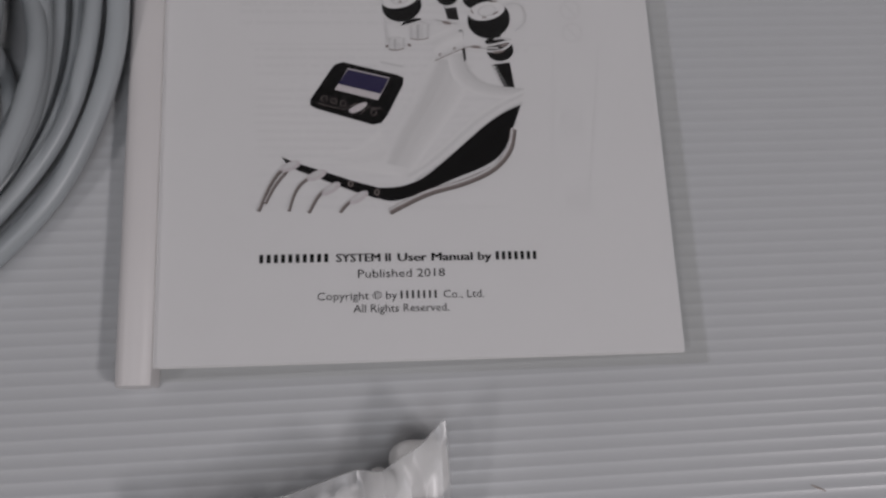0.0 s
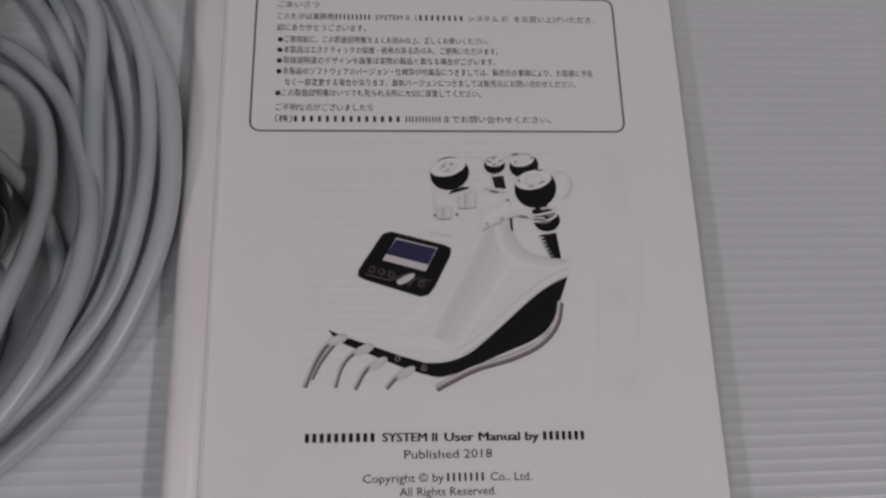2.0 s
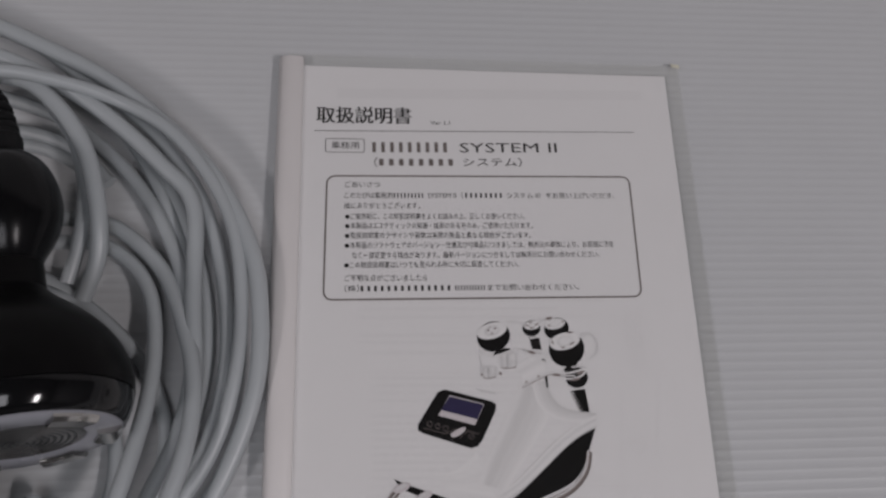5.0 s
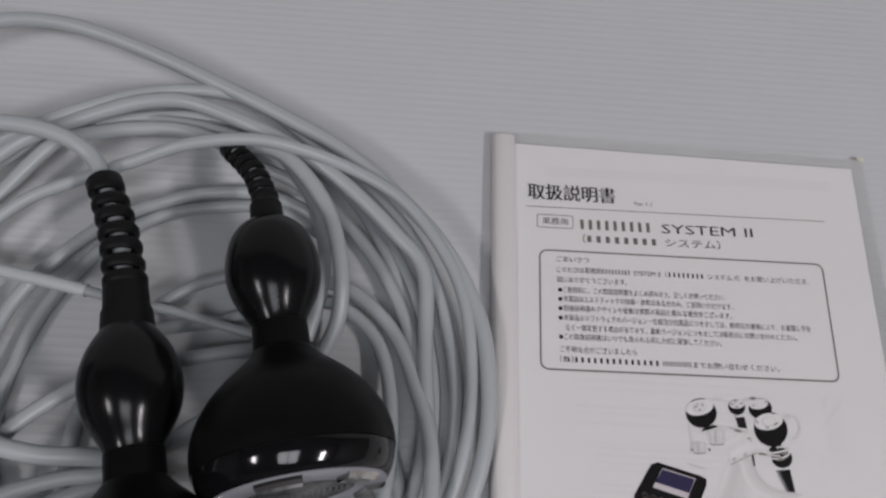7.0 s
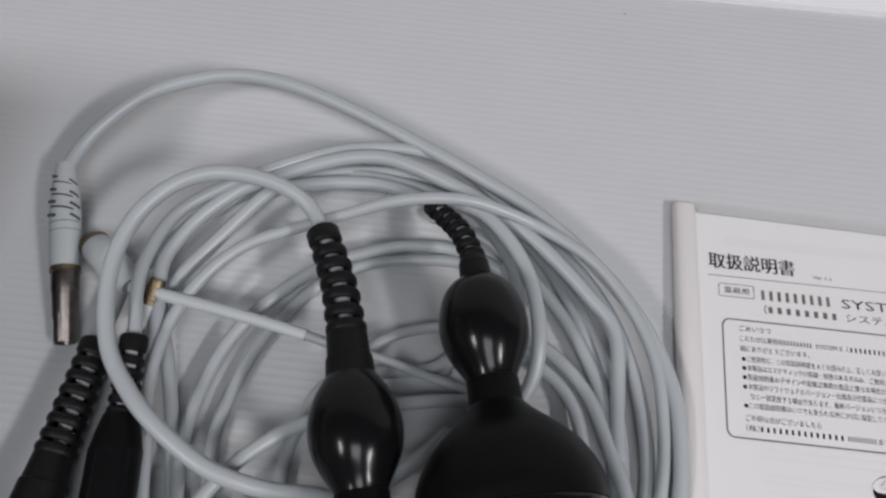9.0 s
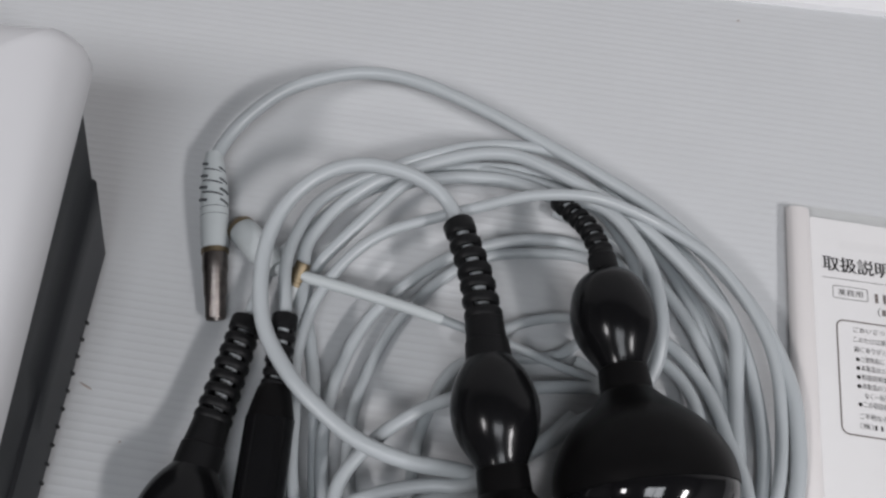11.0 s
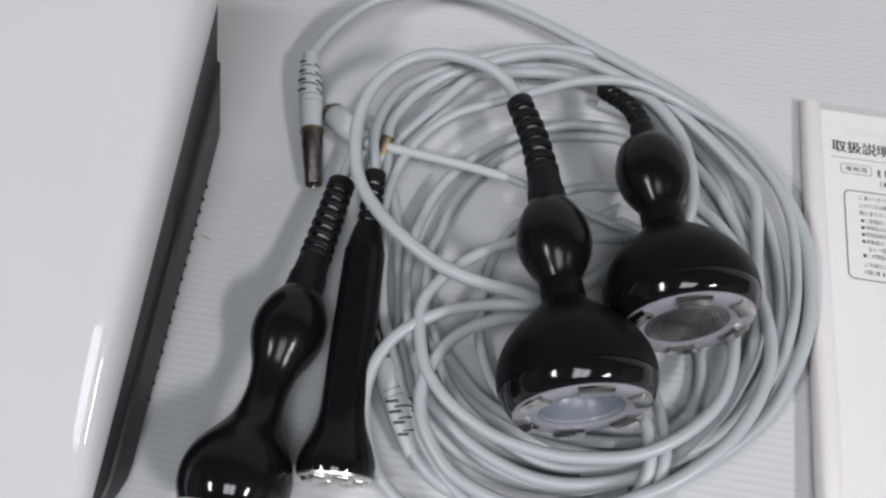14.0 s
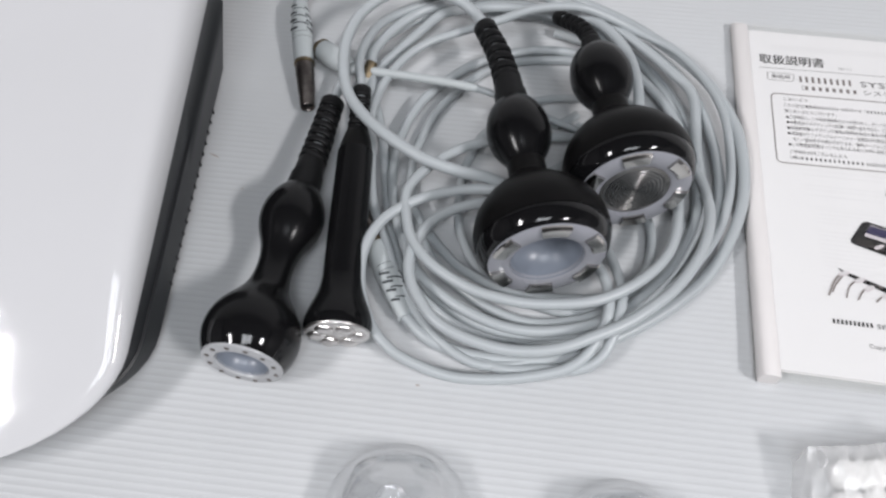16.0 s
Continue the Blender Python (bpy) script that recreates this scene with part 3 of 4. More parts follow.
# sockets and leads
for pts, w in (
    ([(165, 577), (130, 590), (95, 640), (65, 712)], 0.0013), ([(150, 590), (110, 640), (85, 690)], 0.0009),
    ([(235, 603), (195, 620), (165, 660), (150, 712)], 0.0010), ([(270, 640), (235, 660), (205, 716)], 0.0012),
    ([(345, 665), (310, 690), (292, 714)], 0.0012),
    ([(775, 470), (765, 530), (720, 585), (640, 625), (540, 655), (470, 690), (430, 712)], 0.0022),
    ([(770, 500), (740, 565), (660, 610), (590, 635)], 0.0010),
):
    line = smooth_line([(u, v, 0) for u, v in pts], 10)
    stroke([pic(p.x, p.y) for p in line], w * 1.25, M_INK_BOX, INK + 0.00016)
    stroke([pic(p.x - 2, p.y - 3) for p in line], w * 0.75, M_INK_BROWN, INK + 0.00018)
    stroke([pic(p.x - 3, p.y - 5) for p in line], w * 0.35, M_INK_PALE, INK + 0.00020)
for u, v, a in ((155, 580, -22), (228, 606, -25), (268, 645, -35), (345, 670, -35)):
    oval(u, v, 30, 13, M_INK_LILAC, 6, a)
    oval(u - 2, v - 3, 22, 6, M_INK_PALE, 7, a)
for u, v in ((322, 630), (395, 655)):
    ring_line(u, v, 6, 7, 0.0004, M_INK_BROWN, 7)


def lift_corner(host, height):
    """The bound near corner stands up from the board and the leaves settle away from it."""
    for piece in host.children_recursive:
        if piece.name.startswith("back_cover"):
            continue
        clamp = piece.name.startswith("binding_bar")
        for v in piece.data.vertices:
            share = min(1.0, max(0.0, 1 - v.co.x / 0.215)) * min(1.0, max(0.0, 1 - v.co.y / 0.29))
            v.co.z += height * share * (v.co.z / 0.0058 if clamp else 1.0)


lift_corner(manual, 0.0065)

# ---- treatment machine ----
machine = thing("beauty_machine", pose(-0.374, 0, 0, 0, 0, 5.0), "glossy white treatment machine with a charcoal base", "machine")


def rim(y):
    """Height of the seam between base and shell."""
    return 0.040 + (y + 0.05) * (0.268 if y > -0.05 else 0.20)


def outline(inset, rear, n=14, front=-0.138, back=0.012):
    """Plan of the machine: broad rounded front, tighter rear corners."""
    x0, x1, y0, y1 = -0.30 + inset, -inset, front + inset, rear - inset
    pts = []
    for cx, cy, rx, ry, a0 in ((x1, y1, back, back, 0), (x0, y1, back, back, 90), (x0, y0, 0.145, 0.075, 180), (x1, y0, 0.145, 0.075, 270)):
        rx, ry = max(0.002, rx - inset * 0.9), max(0.002, ry - inset * 0.7)
        sx, sy = (1 if cx == x1 else -1), (1 if cy == y1 else -1)
        for k in range(n + 1):
            a = radians(a0 + 90 * k / n)
            pts.append((cx - sx * rx + rx * math.cos(a), cy - sy * ry + ry * math.sin(a)))
    res = []
    m = len(pts)
    for i in range(m):
        (ax, ay), (bx, by) = pts[i], pts[(i + 1) % m]
        parts = 12 if i % (n + 1) == n else 1
        for k in range(parts):
            res.append((ax + (bx - ax) * k / parts, ay + (by - ay) * k / parts))
    return res


def rings_bm(rings, cap_low=False, cap_top=True):
    bm = bmesh.new()
    vs = [[bm.verts.new(p) for p in r] for r in rings]
    n = len(vs[0])
    for a, b in zip(vs, vs[1:]):
        for k in range(n):
            bm.faces.new((a[k], a[(k + 1) % n], b[(k + 1) % n], b[k]))
    if cap_low:
        bm.faces.new(vs[0])
    if cap_top:
        bm.faces.new(vs[-1])
    return bm


def lean(x, y, f):
    """The side walls spread towards the rear, more so at the seam."""
    return x + max(-1, min(1, (x + 0.15) / 0.15)) * (0.0005 + 0.087 * y) * f


base_rings = []
for f in (0.0, 0.03, 0.12, 0.35, 0.52, 0.55, 0.80, 1.0):
    inset = 0.006 if f == 0 else (0.0026 if f >= 0.55 else 0.0010)
    ring = []
    for x, y in outline(inset, 0.197 + 0.037 * f, front=-0.102 - 0.022 * f, back=0.003):
        z = 0.006 + (rim(y) - 0.006) * f
        ring.append((lean(x, y, f), y, z))
    base_rings.append(ring)
part("base", rings_bm(base_rings, True), M_BASE, machine, "charcoal plastic base")


def crown(y):
    """Height of the shell's top over the seam: even to the rear, bending over near the front."""
    z, n = rim(0.12) + 0.027, 60
    if y >= 0.12:
        return 0.027
    step = (0.12 - y) / n
    for k in range(n):
        v = 0.12 - (k + 0.5) * step
        slope = float(np.interp(v, (-0.14, -0.075, -0.048, -0.042, -0.015, 0.05, 0.12), (0.23, 0.33, 0.52, 0.52, 0.36, 0.30, 0.268)))
        z -= slope * step
    return z - rim(y)


shell_rings = []
for d, h in ((0.006, -0.001), (0.0, 0.0), (-0.0004, 0.003), (-0.0006, 0.009), (0.0003, 0.0130), (0.0014, 0.0160), (0.0030, 0.0186), (0.0050, 0.0208), (0.0075, 0.0222), (0.0100, 0.0231), (0.0120, 0.0236), (0.0140, 0.0240), (0.0165, 0.02432), (0.0190, 0.0245), (0.022, 0.02462), (0.026, 0.02500), (0.032, 0.02555), (0.045, 0.02672), (0.060, 0.0280), (0.080, 0.0297), (0.100, 0.0313), (0.122, 0.0330)):
    ring = []
    for x, y in outline(d, 0.252, front=-0.128):
        z = rim(y) + h * crown(y) / 0.027 + max(0, y - 0.12) * max(0, min(d, 0.03)) * 4.0
        ring.append((lean(x, y, 1), y, z))
    shell_rings.append(ring)
part("shell", rings_bm(shell_rings), M_SHELL, machine, "glossy white plastic shell")
# black blocks at the foot of the base imitate shaded vent slots
for k in range(16):
    y = 0.153 - 0.0096 * k
    x = lean(0, y, 0.06) - 0.0008
    part("vent_fin", box_bm(x - 0.004, x + 0.0004, y - 0.0009, y + 0.0009, 0.0072, 0.0118, 0.0003, 1), M_DARK, machine)


# ---- handpieces ----
def axis_pose(face, tail, spin=0):
    z = (Vector(tail) - Vector(face)).normalized()
    x = Vector((0, 0, 1)).cross(z).normalized()
    y = z.cross(x)
    m = Matrix((x, y, z)).transposed().to_4x4()
    m.translation = face
    return m @ Matrix.Rotation(radians(spin), 4, "Z")


def smooth_profile(points, step=0.0022):
    return [(p.x, p.y) for p in smooth_line([(s, r, 0) for s, r in points], step)]


def strain_relief(parent, points, r0, r1, ribs, core):
    """Slotted black sleeve: ribs on a line, joined by a web on either side."""
    line = smooth_line(points, 0.0008)
    fr = frames_along(line)
    n = len(fr)
    top = fr[-1]
    m = Matrix((top[2], top[3], top[1])).transposed().to_4x4()
    m.translation = top[0]
    cap = lathe([(-0.001, r1 - 0.003), (-0.001, r1), (0.005, r1), (0.0062, r1 - 0.0008), (0.0062, core)], 28)
    cap.transform(m)
    sleeve = part("strain_relief", place(cap, parent), M_RUBBER, parent, "slotted black rubber sleeve")
    for k in range(ribs):
        f = k / (ribs - 1)
        p, t, s, u = fr[min(n - 1, int(f * (n - 1)))]
        r = r0 + (r1 - r0) * f
        tilt = Matrix.Rotation(radians(5), 4, "Y")
        m = Matrix((s, u, t)).transposed().to_4x4()
        m.translation = p
        w = 0.325 * (line[0] - line[-1]).length / (ribs - 1)
        rib = lathe([(-w, r - 0.0030), (-w, r - 0.0008), (-w * 0.5, r), (w * 0.5, r), (w, r - 0.0008), (w, r - 0.0030), (-w, r - 0.0030)], 28)
        rib.transform(m @ tilt)
        if k < ribs - 1:
            q, _, s2, u2 = fr[min(n - 1, int((f + 1 / (ribs - 1)) * (n - 1)))]
            for base, wide in ((0.0, 0.45), (math.pi, 0.95)):
                grid = []
                for pp, ss, uu in ((p, s, u), (q, s2, u2)):
                    grid.append([[rib.verts.new(pp + rr * (math.cos(base + a) * ss + math.sin(base + a) * uu)) for a in np.linspace(-wide, wide, 9)] for rr in (r - 0.0012, r - 0.003)])
                for e in range(8):
                    for lay in (0, 1):
                        rib.faces.new((grid[0][lay][e], grid[0][lay][e + 1], grid[1][lay][e + 1], grid[1][lay][e]))
                for e in (0, 8):
                    rib.faces.new((grid[0][0][e], grid[1][0][e], grid[1][1][e], grid[0][1][e]))
        part("rib", place(rib, parent), M_RUBBER, sleeve)
    return line


def electrode(angle, r0, r1, half, thick):
    """Raised steel plate on the rim of a face: a bent bar with rounded edges."""
    bm = bmesh.new()
    n = 8
    rows = []
    for r, z in ((r0, 0.0), (r0, -thick * 0.7), (r0 + 0.0012, -thick), (r1 - 0.0015, -thick), (r1, -thick * 0.6), (r1, 0.004)):
        rows.append([bm.verts.new((r * math.cos(angle + a), r * math.sin(angle + a), z)) for a in np.linspace(-half, half, n)])
    for a, b in zip(rows, rows[1:]):
        for k in range(n - 1):
            bm.faces.new((a[k], a[k + 1], b[k + 1], b[k]))
    for k in (0, n - 1):
        bm.faces.new([row[k] for row in rows])
    return bm


HANDLE = [(0.0, 0.0118), (0.003, 0.0126), (0.008, 0.0158), (0.016, 0.0199), (0.025, 0.0219), (0.034, 0.0215), (0.043, 0.0190), (0.0495, 0.0155)]


def big_handpiece(face, tail, spin, kind, label, group, neck=0.0112, base_end=0.150):
    ob = thing("handpiece", axis_pose(face, tail, spin), label, "handpiece", group)
    part("head", lathe(smooth_profile([(0.0118, 0.0422), (0.0165, 0.0428), (0.022, 0.0425), (0.030, 0.0402), (0.040, 0.0345), (0.048, 0.0270), (0.054, 0.0200), (0.058, 0.0155), (0.062, 0.0126)]), 64), M_SATIN, ob)
    part("head_band", lathe([(0.0, 0.0360), (0.0008, 0.0376), (0.003, 0.0390), (0.007, 0.0408), (0.0112, 0.0420), (0.0115, 0.0419), (0.0120, 0.0416)], 64), M_BAND, ob, "glossy black band")
    part("collar", lathe([(0.0612, 0.0118), (0.0618, 0.0127), (0.0735, 0.0124), (0.074, 0.0118)], 48), M_SATIN, ob)
    part("grip", lathe(smooth_profile([(0.0735 + s, r) for s, r in HANDLE] + [(0.1288, neck)]), 56), M_GLOSS, ob, "glossy black bulb-shaped grip")
    part("sleeve_base", lathe([(0.1265, neck * 0.96), (0.1275, neck * 1.06), (0.137, neck), (0.1375, neck * 0.93), (base_end - 0.001, neck * 0.88), (base_end, neck * 0.80)], 40), M_RUBBER, ob)
    # face
    part("face_ring", lathe([(0.003, 0.0366), (-0.0006, 0.0362), (-0.0014, 0.0350), (-0.0014, 0.0240), (-0.0006, 0.0228), (0.002, 0.0222)], 64), M_MILKY, ob, "milky plastic ring")
    if kind == "dish":
        part("dish", lathe([(-0.0004, 0.0226), (0.006, 0.0222), (0.012, 0.0205), (0.0175, 0.0165), (0.0205, 0.0100), (0.0215, 0.0045), (0.0217, 0.0004)], 56, False, True), M_DISH, ob, "milky hollow dish")
    else:
        prof = [(-0.0005, 0.0226), (-0.0010, 0.0200)]
        r = 0.0195
        while r > 0.002:
            prof += [(-0.0010, r), (-0.0006, r - 0.0004), (-0.0006, r - 0.0008), (-0.0010, r - 0.0012)]
            r -= 0.0024
        prof.append((-0.0010, 0.0003))
        disc = part("disc", lathe(prof, 72, False, True), M_DISC, ob, "grooved steel disc")
        # dark rings paint the shade at the bottom of each groove
        r = 0.0189
        while r > 0.002:
            part("groove", lathe([(-0.0008, r + 0.00020), (-0.0008, r - 0.00020)], 64), M_GROOVE_SHADE, disc)
            r -= 0.0024
    for k in range(6):
        part("electrode", electrode(radians(60 * k + 30), 0.0268, 0.0358, 0.26, 0.0036), M_CHROME, ob, "polished steel plate")
    return ob


A_FACE, A_TAIL = (-0.1348, 0.0336, 0.0552), (-0.1866, 0.2355, 0.0409)
hand_a = big_handpiece(A_FACE, A_TAIL, 4, "dish", "black handpiece with a milky dish face, on coiled cable", "black handpieces")
B_FACE, B_TAIL = (-0.0835, 0.0916, 0.0540), (-0.1156, 0.2277, 0.0425)
hand_b = big_handpiece(B_FACE, B_TAIL, -8, "disc", "black handpiece with a grooved steel disc face, lying on coiled cable", "black handpieces", 0.0076, 0.1405)

C_FACE, C_TAIL = (-0.3080, -0.0465, 0.0302), (-0.2985, 0.1655, 0.0165)
hand_c = thing("handpiece", axis_pose(C_FACE, C_TAIL, 10), "mid-sized black handpiece with a studded pale face, lying on the board", "handpiece", "black handpieces")
part("head_band", lathe(smooth_profile([(0.0, 0.0250), (0.004, 0.0273), (0.0085, 0.0290), (0.0128, 0.0299)], 0.001), 60), M_BAND, hand_c, "glossy black band")
part("head", lathe(smooth_profile([(0.0128, 0.0299), (0.0165, 0.0302), (0.022, 0.0300), (0.032, 0.0265), (0.042, 0.0195), (0.050, 0.0142), (0.060, 0.0120), (0.071, 0.0118), (0.082, 0.0140), (0.092, 0.0186), (0.103, 0.0214), (0.114, 0.0206), (0.124, 0.0170), (0.132, 0.0115)]), 60), M_GLOSS, hand_c)
part("sleeve_base", lathe([(0.130, 0.0108), (0.131, 0.0118), (0.143, 0.0112), (0.1435, 0.0105), (0.156, 0.0096), (0.157, 0.0088)], 40), M_RUBBER, hand_c)
part("face_ring", lathe([(0.002, 0.0256), (-0.0012, 0.0246), (-0.0018, 0.0230), (-0.0016, 0.0170), (0.0005, 0.0158)], 56), M_RING, hand_c, "pale grey plastic ring")
part("dish", lathe([(-0.0004, 0.0160), (0.004, 0.0156), (0.0085, 0.0138), (0.0115, 0.0100), (0.0130, 0.0050), (0.0134, 0.0004)], 48, False, True), M_DISH, hand_c, "milky hollow dish")
for k in range(12):
    a = radians(30 * k + 8)
    stud = lathe([(0.001, 0.0017), (-0.0004, 0.0016), (-0.0007, 0.0011), (-0.0008, 0.0003)], 14, False, True)
    stud.transform(Matrix.Translation((0.0212 * math.cos(a), 0.0212 * math.sin(a), -0.0016)))
    part("electrode", stud, M_NICKEL, hand_c, "small steel stud")

D_FACE, D_TAIL = (-0.2575, -0.0165, 0.0222), (-0.2740, 0.1590, 0.0340)
hand_d = thing("handpiece", axis_pose(D_FACE, D_TAIL, 0), "slim black handpiece with a small steel face, lying beside coiled cable", "handpiece", "black handpieces")
part("head_band", lathe(smooth_profile([(0.0, 0.0208), (0.003, 0.0216), (0.0065, 0.0214)], 0.001), 48), M_BAND, hand_d, "glossy black band")
part("head", lathe(smooth_profile([(0.0065, 0.0214), (0.010, 0.0207), (0.016, 0.0186), (0.024, 0.0150), (0.030, 0.0136), (0.036, 0.0131)]), 48), M_GLOSS, hand_d)
part("collar", lathe([(0.035, 0.0131), (0.058, 0.0128), (0.0585, 0.0122)], 44), M_GLOSS, hand_d)


def fluted(s0, s1, r0, r1, n=14):
    """Grip with flutes along it."""
    bm = bmesh.new()
    m, rows = n * 4, []
    for j in range(9):
        f = j / 8
        r = r0 + (r1 - r0) * f
        rows.append([bm.verts.new(((r - 0.00022 * (k % 4 == 0)) * math.cos(2 * math.pi * k / m), (r - 0.00022 * (k % 4 == 0)) * math.sin(2 * math.pi * k / m), s0 + (s1 - s0) * f)) for k in range(m)])
    for a, b in zip(rows, rows[1:]):
        for k in range(m):
            bm.faces.new((a[k], a[(k + 1) % m], b[(k + 1) % m], b[k]))
    return bm


part("grip", fluted(0.0582, 0.131, 0.0130, 0.0122), M_GLOSS, hand_d, "fluted black grip")
part("sleeve_base", lathe([(0.130, 0.0121), (0.139, 0.0102), (0.146, 0.0084), (0.148, 0.0070)], 40), M_SATIN, hand_d)
part("face_plate", lathe([(0.002, 0.0212), (-0.0012, 0.0204), (-0.0020, 0.0190), (-0.0020, 0.0004)], 48, False, True), M_PLATE, hand_d, "polished steel plate")
for k in range(6):
    a = radians(60 * k)
    knob = lathe([(0.0004, 0.0060), (-0.0008, 0.0058), (-0.0019, 0.0049), (-0.0027, 0.0033), (-0.0030, 0.0016), (-0.0031, 0.0004)], 28, False, True)
    knob.transform(Matrix.Translation((0.0127 * math.cos(a), 0.0127 * math.sin(a), -0.002)))
    part("electrode", knob, M_PLATE, hand_d)


# ---- cables ----
def cable(parent, points, r):
    return part("cable", place(tube(smooth_line(points), r, 14), parent), M_CABLE, parent, "pale grey round cable")


def along(face, tail, s):
    a, b = Vector(face), Vector(tail)
    return a + (b - a).normalized() * s


sa = [along(A_FACE, A_TAIL, 0.152), (-0.1805, 0.2045, 0.0430), (-0.1915, 0.2280, 0.0405)]
strain_relief(hand_a, sa, 0.0100, 0.0086, 7, 0.0042)
cable(hand_a, [sa[0], sa[1], sa[2], (-0.202, 0.246, 0.040), (-0.217, 0.2535, 0.045), (-0.235, 0.256, 0.048), (-0.254, 0.254, 0.050), (-0.272, 0.244, 0.050), (-0.286, 0.226, 0.048), (-0.292, 0.203, 0.045), (-0.290, 0.179, 0.042), (-0.2830, 0.1582, 0.0410), (-0.2724, 0.1436, 0.0410), (-0.2584, 0.1298, 0.0420), (-0.2407, 0.1175, 0.0420), (-0.2242, 0.1088, 0.0410), (-0.2088, 0.1048, 0.0390), (-0.1938, 0.1031, 0.0360), (-0.1776, 0.1042, 0.0320), (-0.160, 0.106, 0.022), (-0.141, 0.120, 0.015), (-0.120, 0.137, 0.011), (-0.102, 0.151, 0.010)], 0.0042)

sb = [along(B_FACE, B_TAIL, 0.1415), (-0.1232, 0.2436, 0.0385), (-0.1365, 0.2595, 0.0295)]
strain_relief(hand_b, sb, 0.0066, 0.0060, 7, 0.0039)
cable(hand_b, [sb[0], sb[1], sb[2], (-0.150, 0.269, 0.0245), (-0.168, 0.275, 0.021), (-0.190, 0.274, 0.021), (-0.217, 0.268, 0.021), (-0.230, 0.262, 0.021), (-0.240, 0.249, 0.020), (-0.250, 0.235, 0.018), (-0.261, 0.219, 0.016), (-0.270, 0.204, 0.014), (-0.272, 0.186, 0.011), (-0.263, 0.160, 0.009), (-0.254, 0.130, 0.006), (-0.246, 0.095, 0.0045), (-0.237, 0.062, 0.004), (-0.222, 0.036, 0.004), (-0.200, 0.015, 0.004), (-0.170, 0.003, 0.004), (-0.135, 0.002, 0.004), (-0.102, 0.010, 0.004)], 0.0038)

sc = [along(C_FACE, C_TAIL, 0.158), along(C_FACE, C_TAIL, 0.185), along(C_FACE, C_TAIL, 0.2085)]
strain_relief(hand_c, sc, 0.0102, 0.0088, 8, 0.0040)
cable(hand_c, [sc[0], sc[1], sc[2], (-0.2980, 0.180, 0.0140), (-0.295, 0.199, 0.014), (-0.287, 0.214, 0.015), (-0.275, 0.232, 0.015), (-0.259, 0.251, 0.015), (-0.237, 0.267, 0.015), (-0.210, 0.280, 0.014), (-0.182, 0.287, 0.012), (-0.153, 0.289, 0.010), (-0.123, 0.282, 0.009), (-0.093, 0.264, 0.007), (-0.066, 0.240, 0.005), (-0.045, 0.208, 0.004), (-0.031, 0.170, 0.004), (-0.027, 0.130, 0.004), (-0.034, 0.092, 0.004), (-0.050, 0.060, 0.004), (-0.075, 0.034, 0.004), (-0.098, 0.026, 0.004)], 0.0038)

sd = [along(D_FACE, D_TAIL, 0.148), along(D_FACE, D_TAIL, 0.163), along(D_FACE, D_TAIL, 0.179)]
strain_relief(hand_d, sd, 0.0074, 0.0068, 6, 0.0034)
cable(hand_d, [sd[0], sd[1], sd[2], (-0.2775, 0.177, 0.0325), (-0.282, 0.192, 0.030), (-0.283, 0.212, 0.028), (-0.276, 0.237, 0.027), (-0.261, 0.254, 0.026), (-0.241, 0.268, 0.026), (-0.218, 0.2825, 0.024), (-0.191, 0.2965, 0.020), (-0.159, 0.3035, 0.016), (-0.129, 0.2985, 0.014), (-0.094, 0.275, 0.009), (-0.060, 0.247, 0.012), (-0.034, 0.212, 0.012), (-0.0205, 0.171, 0.011), (-0.0165, 0.130, 0.010), (-0.023, 0.094, 0.008), (-0.041, 0.062, 0.005), (-0.066, 0.035, 0.005), (-0.100, 0.017, 0.005), (-0.126, 0.010, 0.005)], 0.0035)

# long lead from the large plug round the outside of the coil
cable(hand_b, [(-0.3440, 0.2600, 0.0186), (-0.340, 0.275, 0.020), (-0.330, 0.292, 0.023), (-0.312, 0.3125, 0.025), (-0.286, 0.3275, 0.025), (-0.261, 0.335, 0.024), (-0.231, 0.334, 0.022), (-0.193, 0.323, 0.020), (-0.155, 0.308, 0.018), (-0.117, 0.291, 0.017), (-0.081, 0.271, 0.018), (-0.048, 0.243, 0.020), (-0.0235, 0.215, 0.020), (-0.0065, 0.181, 0.019), (-0.0015, 0.150, 0.017), (-0.002, 0.122, 0.014), (-0.009, 0.094, 0.011), (-0.0225, 0.066, 0.008), (-0.041, 0.044, 0.006), (-0.063, 0.025, 0.0045), (-0.091, 0.006, 0.0045), (-0.125, -0.010, 0.0045), (-0.160, -0.014, 0.0045), (-0.185, -0.012, 0.005), (-0.205, -0.006, 0.007), (-0.2205, 0.008, 0.0085)], 0.0041)
# thin lead across the coil
LEAD = [(-0.2890, 0.1975, 0.0200), (-0.262, 0.1925, 0.0250), (-0.235, 0.1875, 0.0290), (-0.213, 0.1830, 0.0320), (-0.1926, 0.1787, 0.0337)]
cable(hand_d, LEAD + [(-0.175, 0.176, 0.030), (-0.155, 0.175, 0.022), (-0.134, 0.172, 0.014), (-0.111, 0.168, 0.009), (-0.087, 0.161, 0.006)], 0.0026)
part("lead_sleeve", place(tube(smooth_line(LEAD), 0.0035, 14, 0.0031), hand_d), M_BOOT, hand_d, "pale grey rubber sleeve")
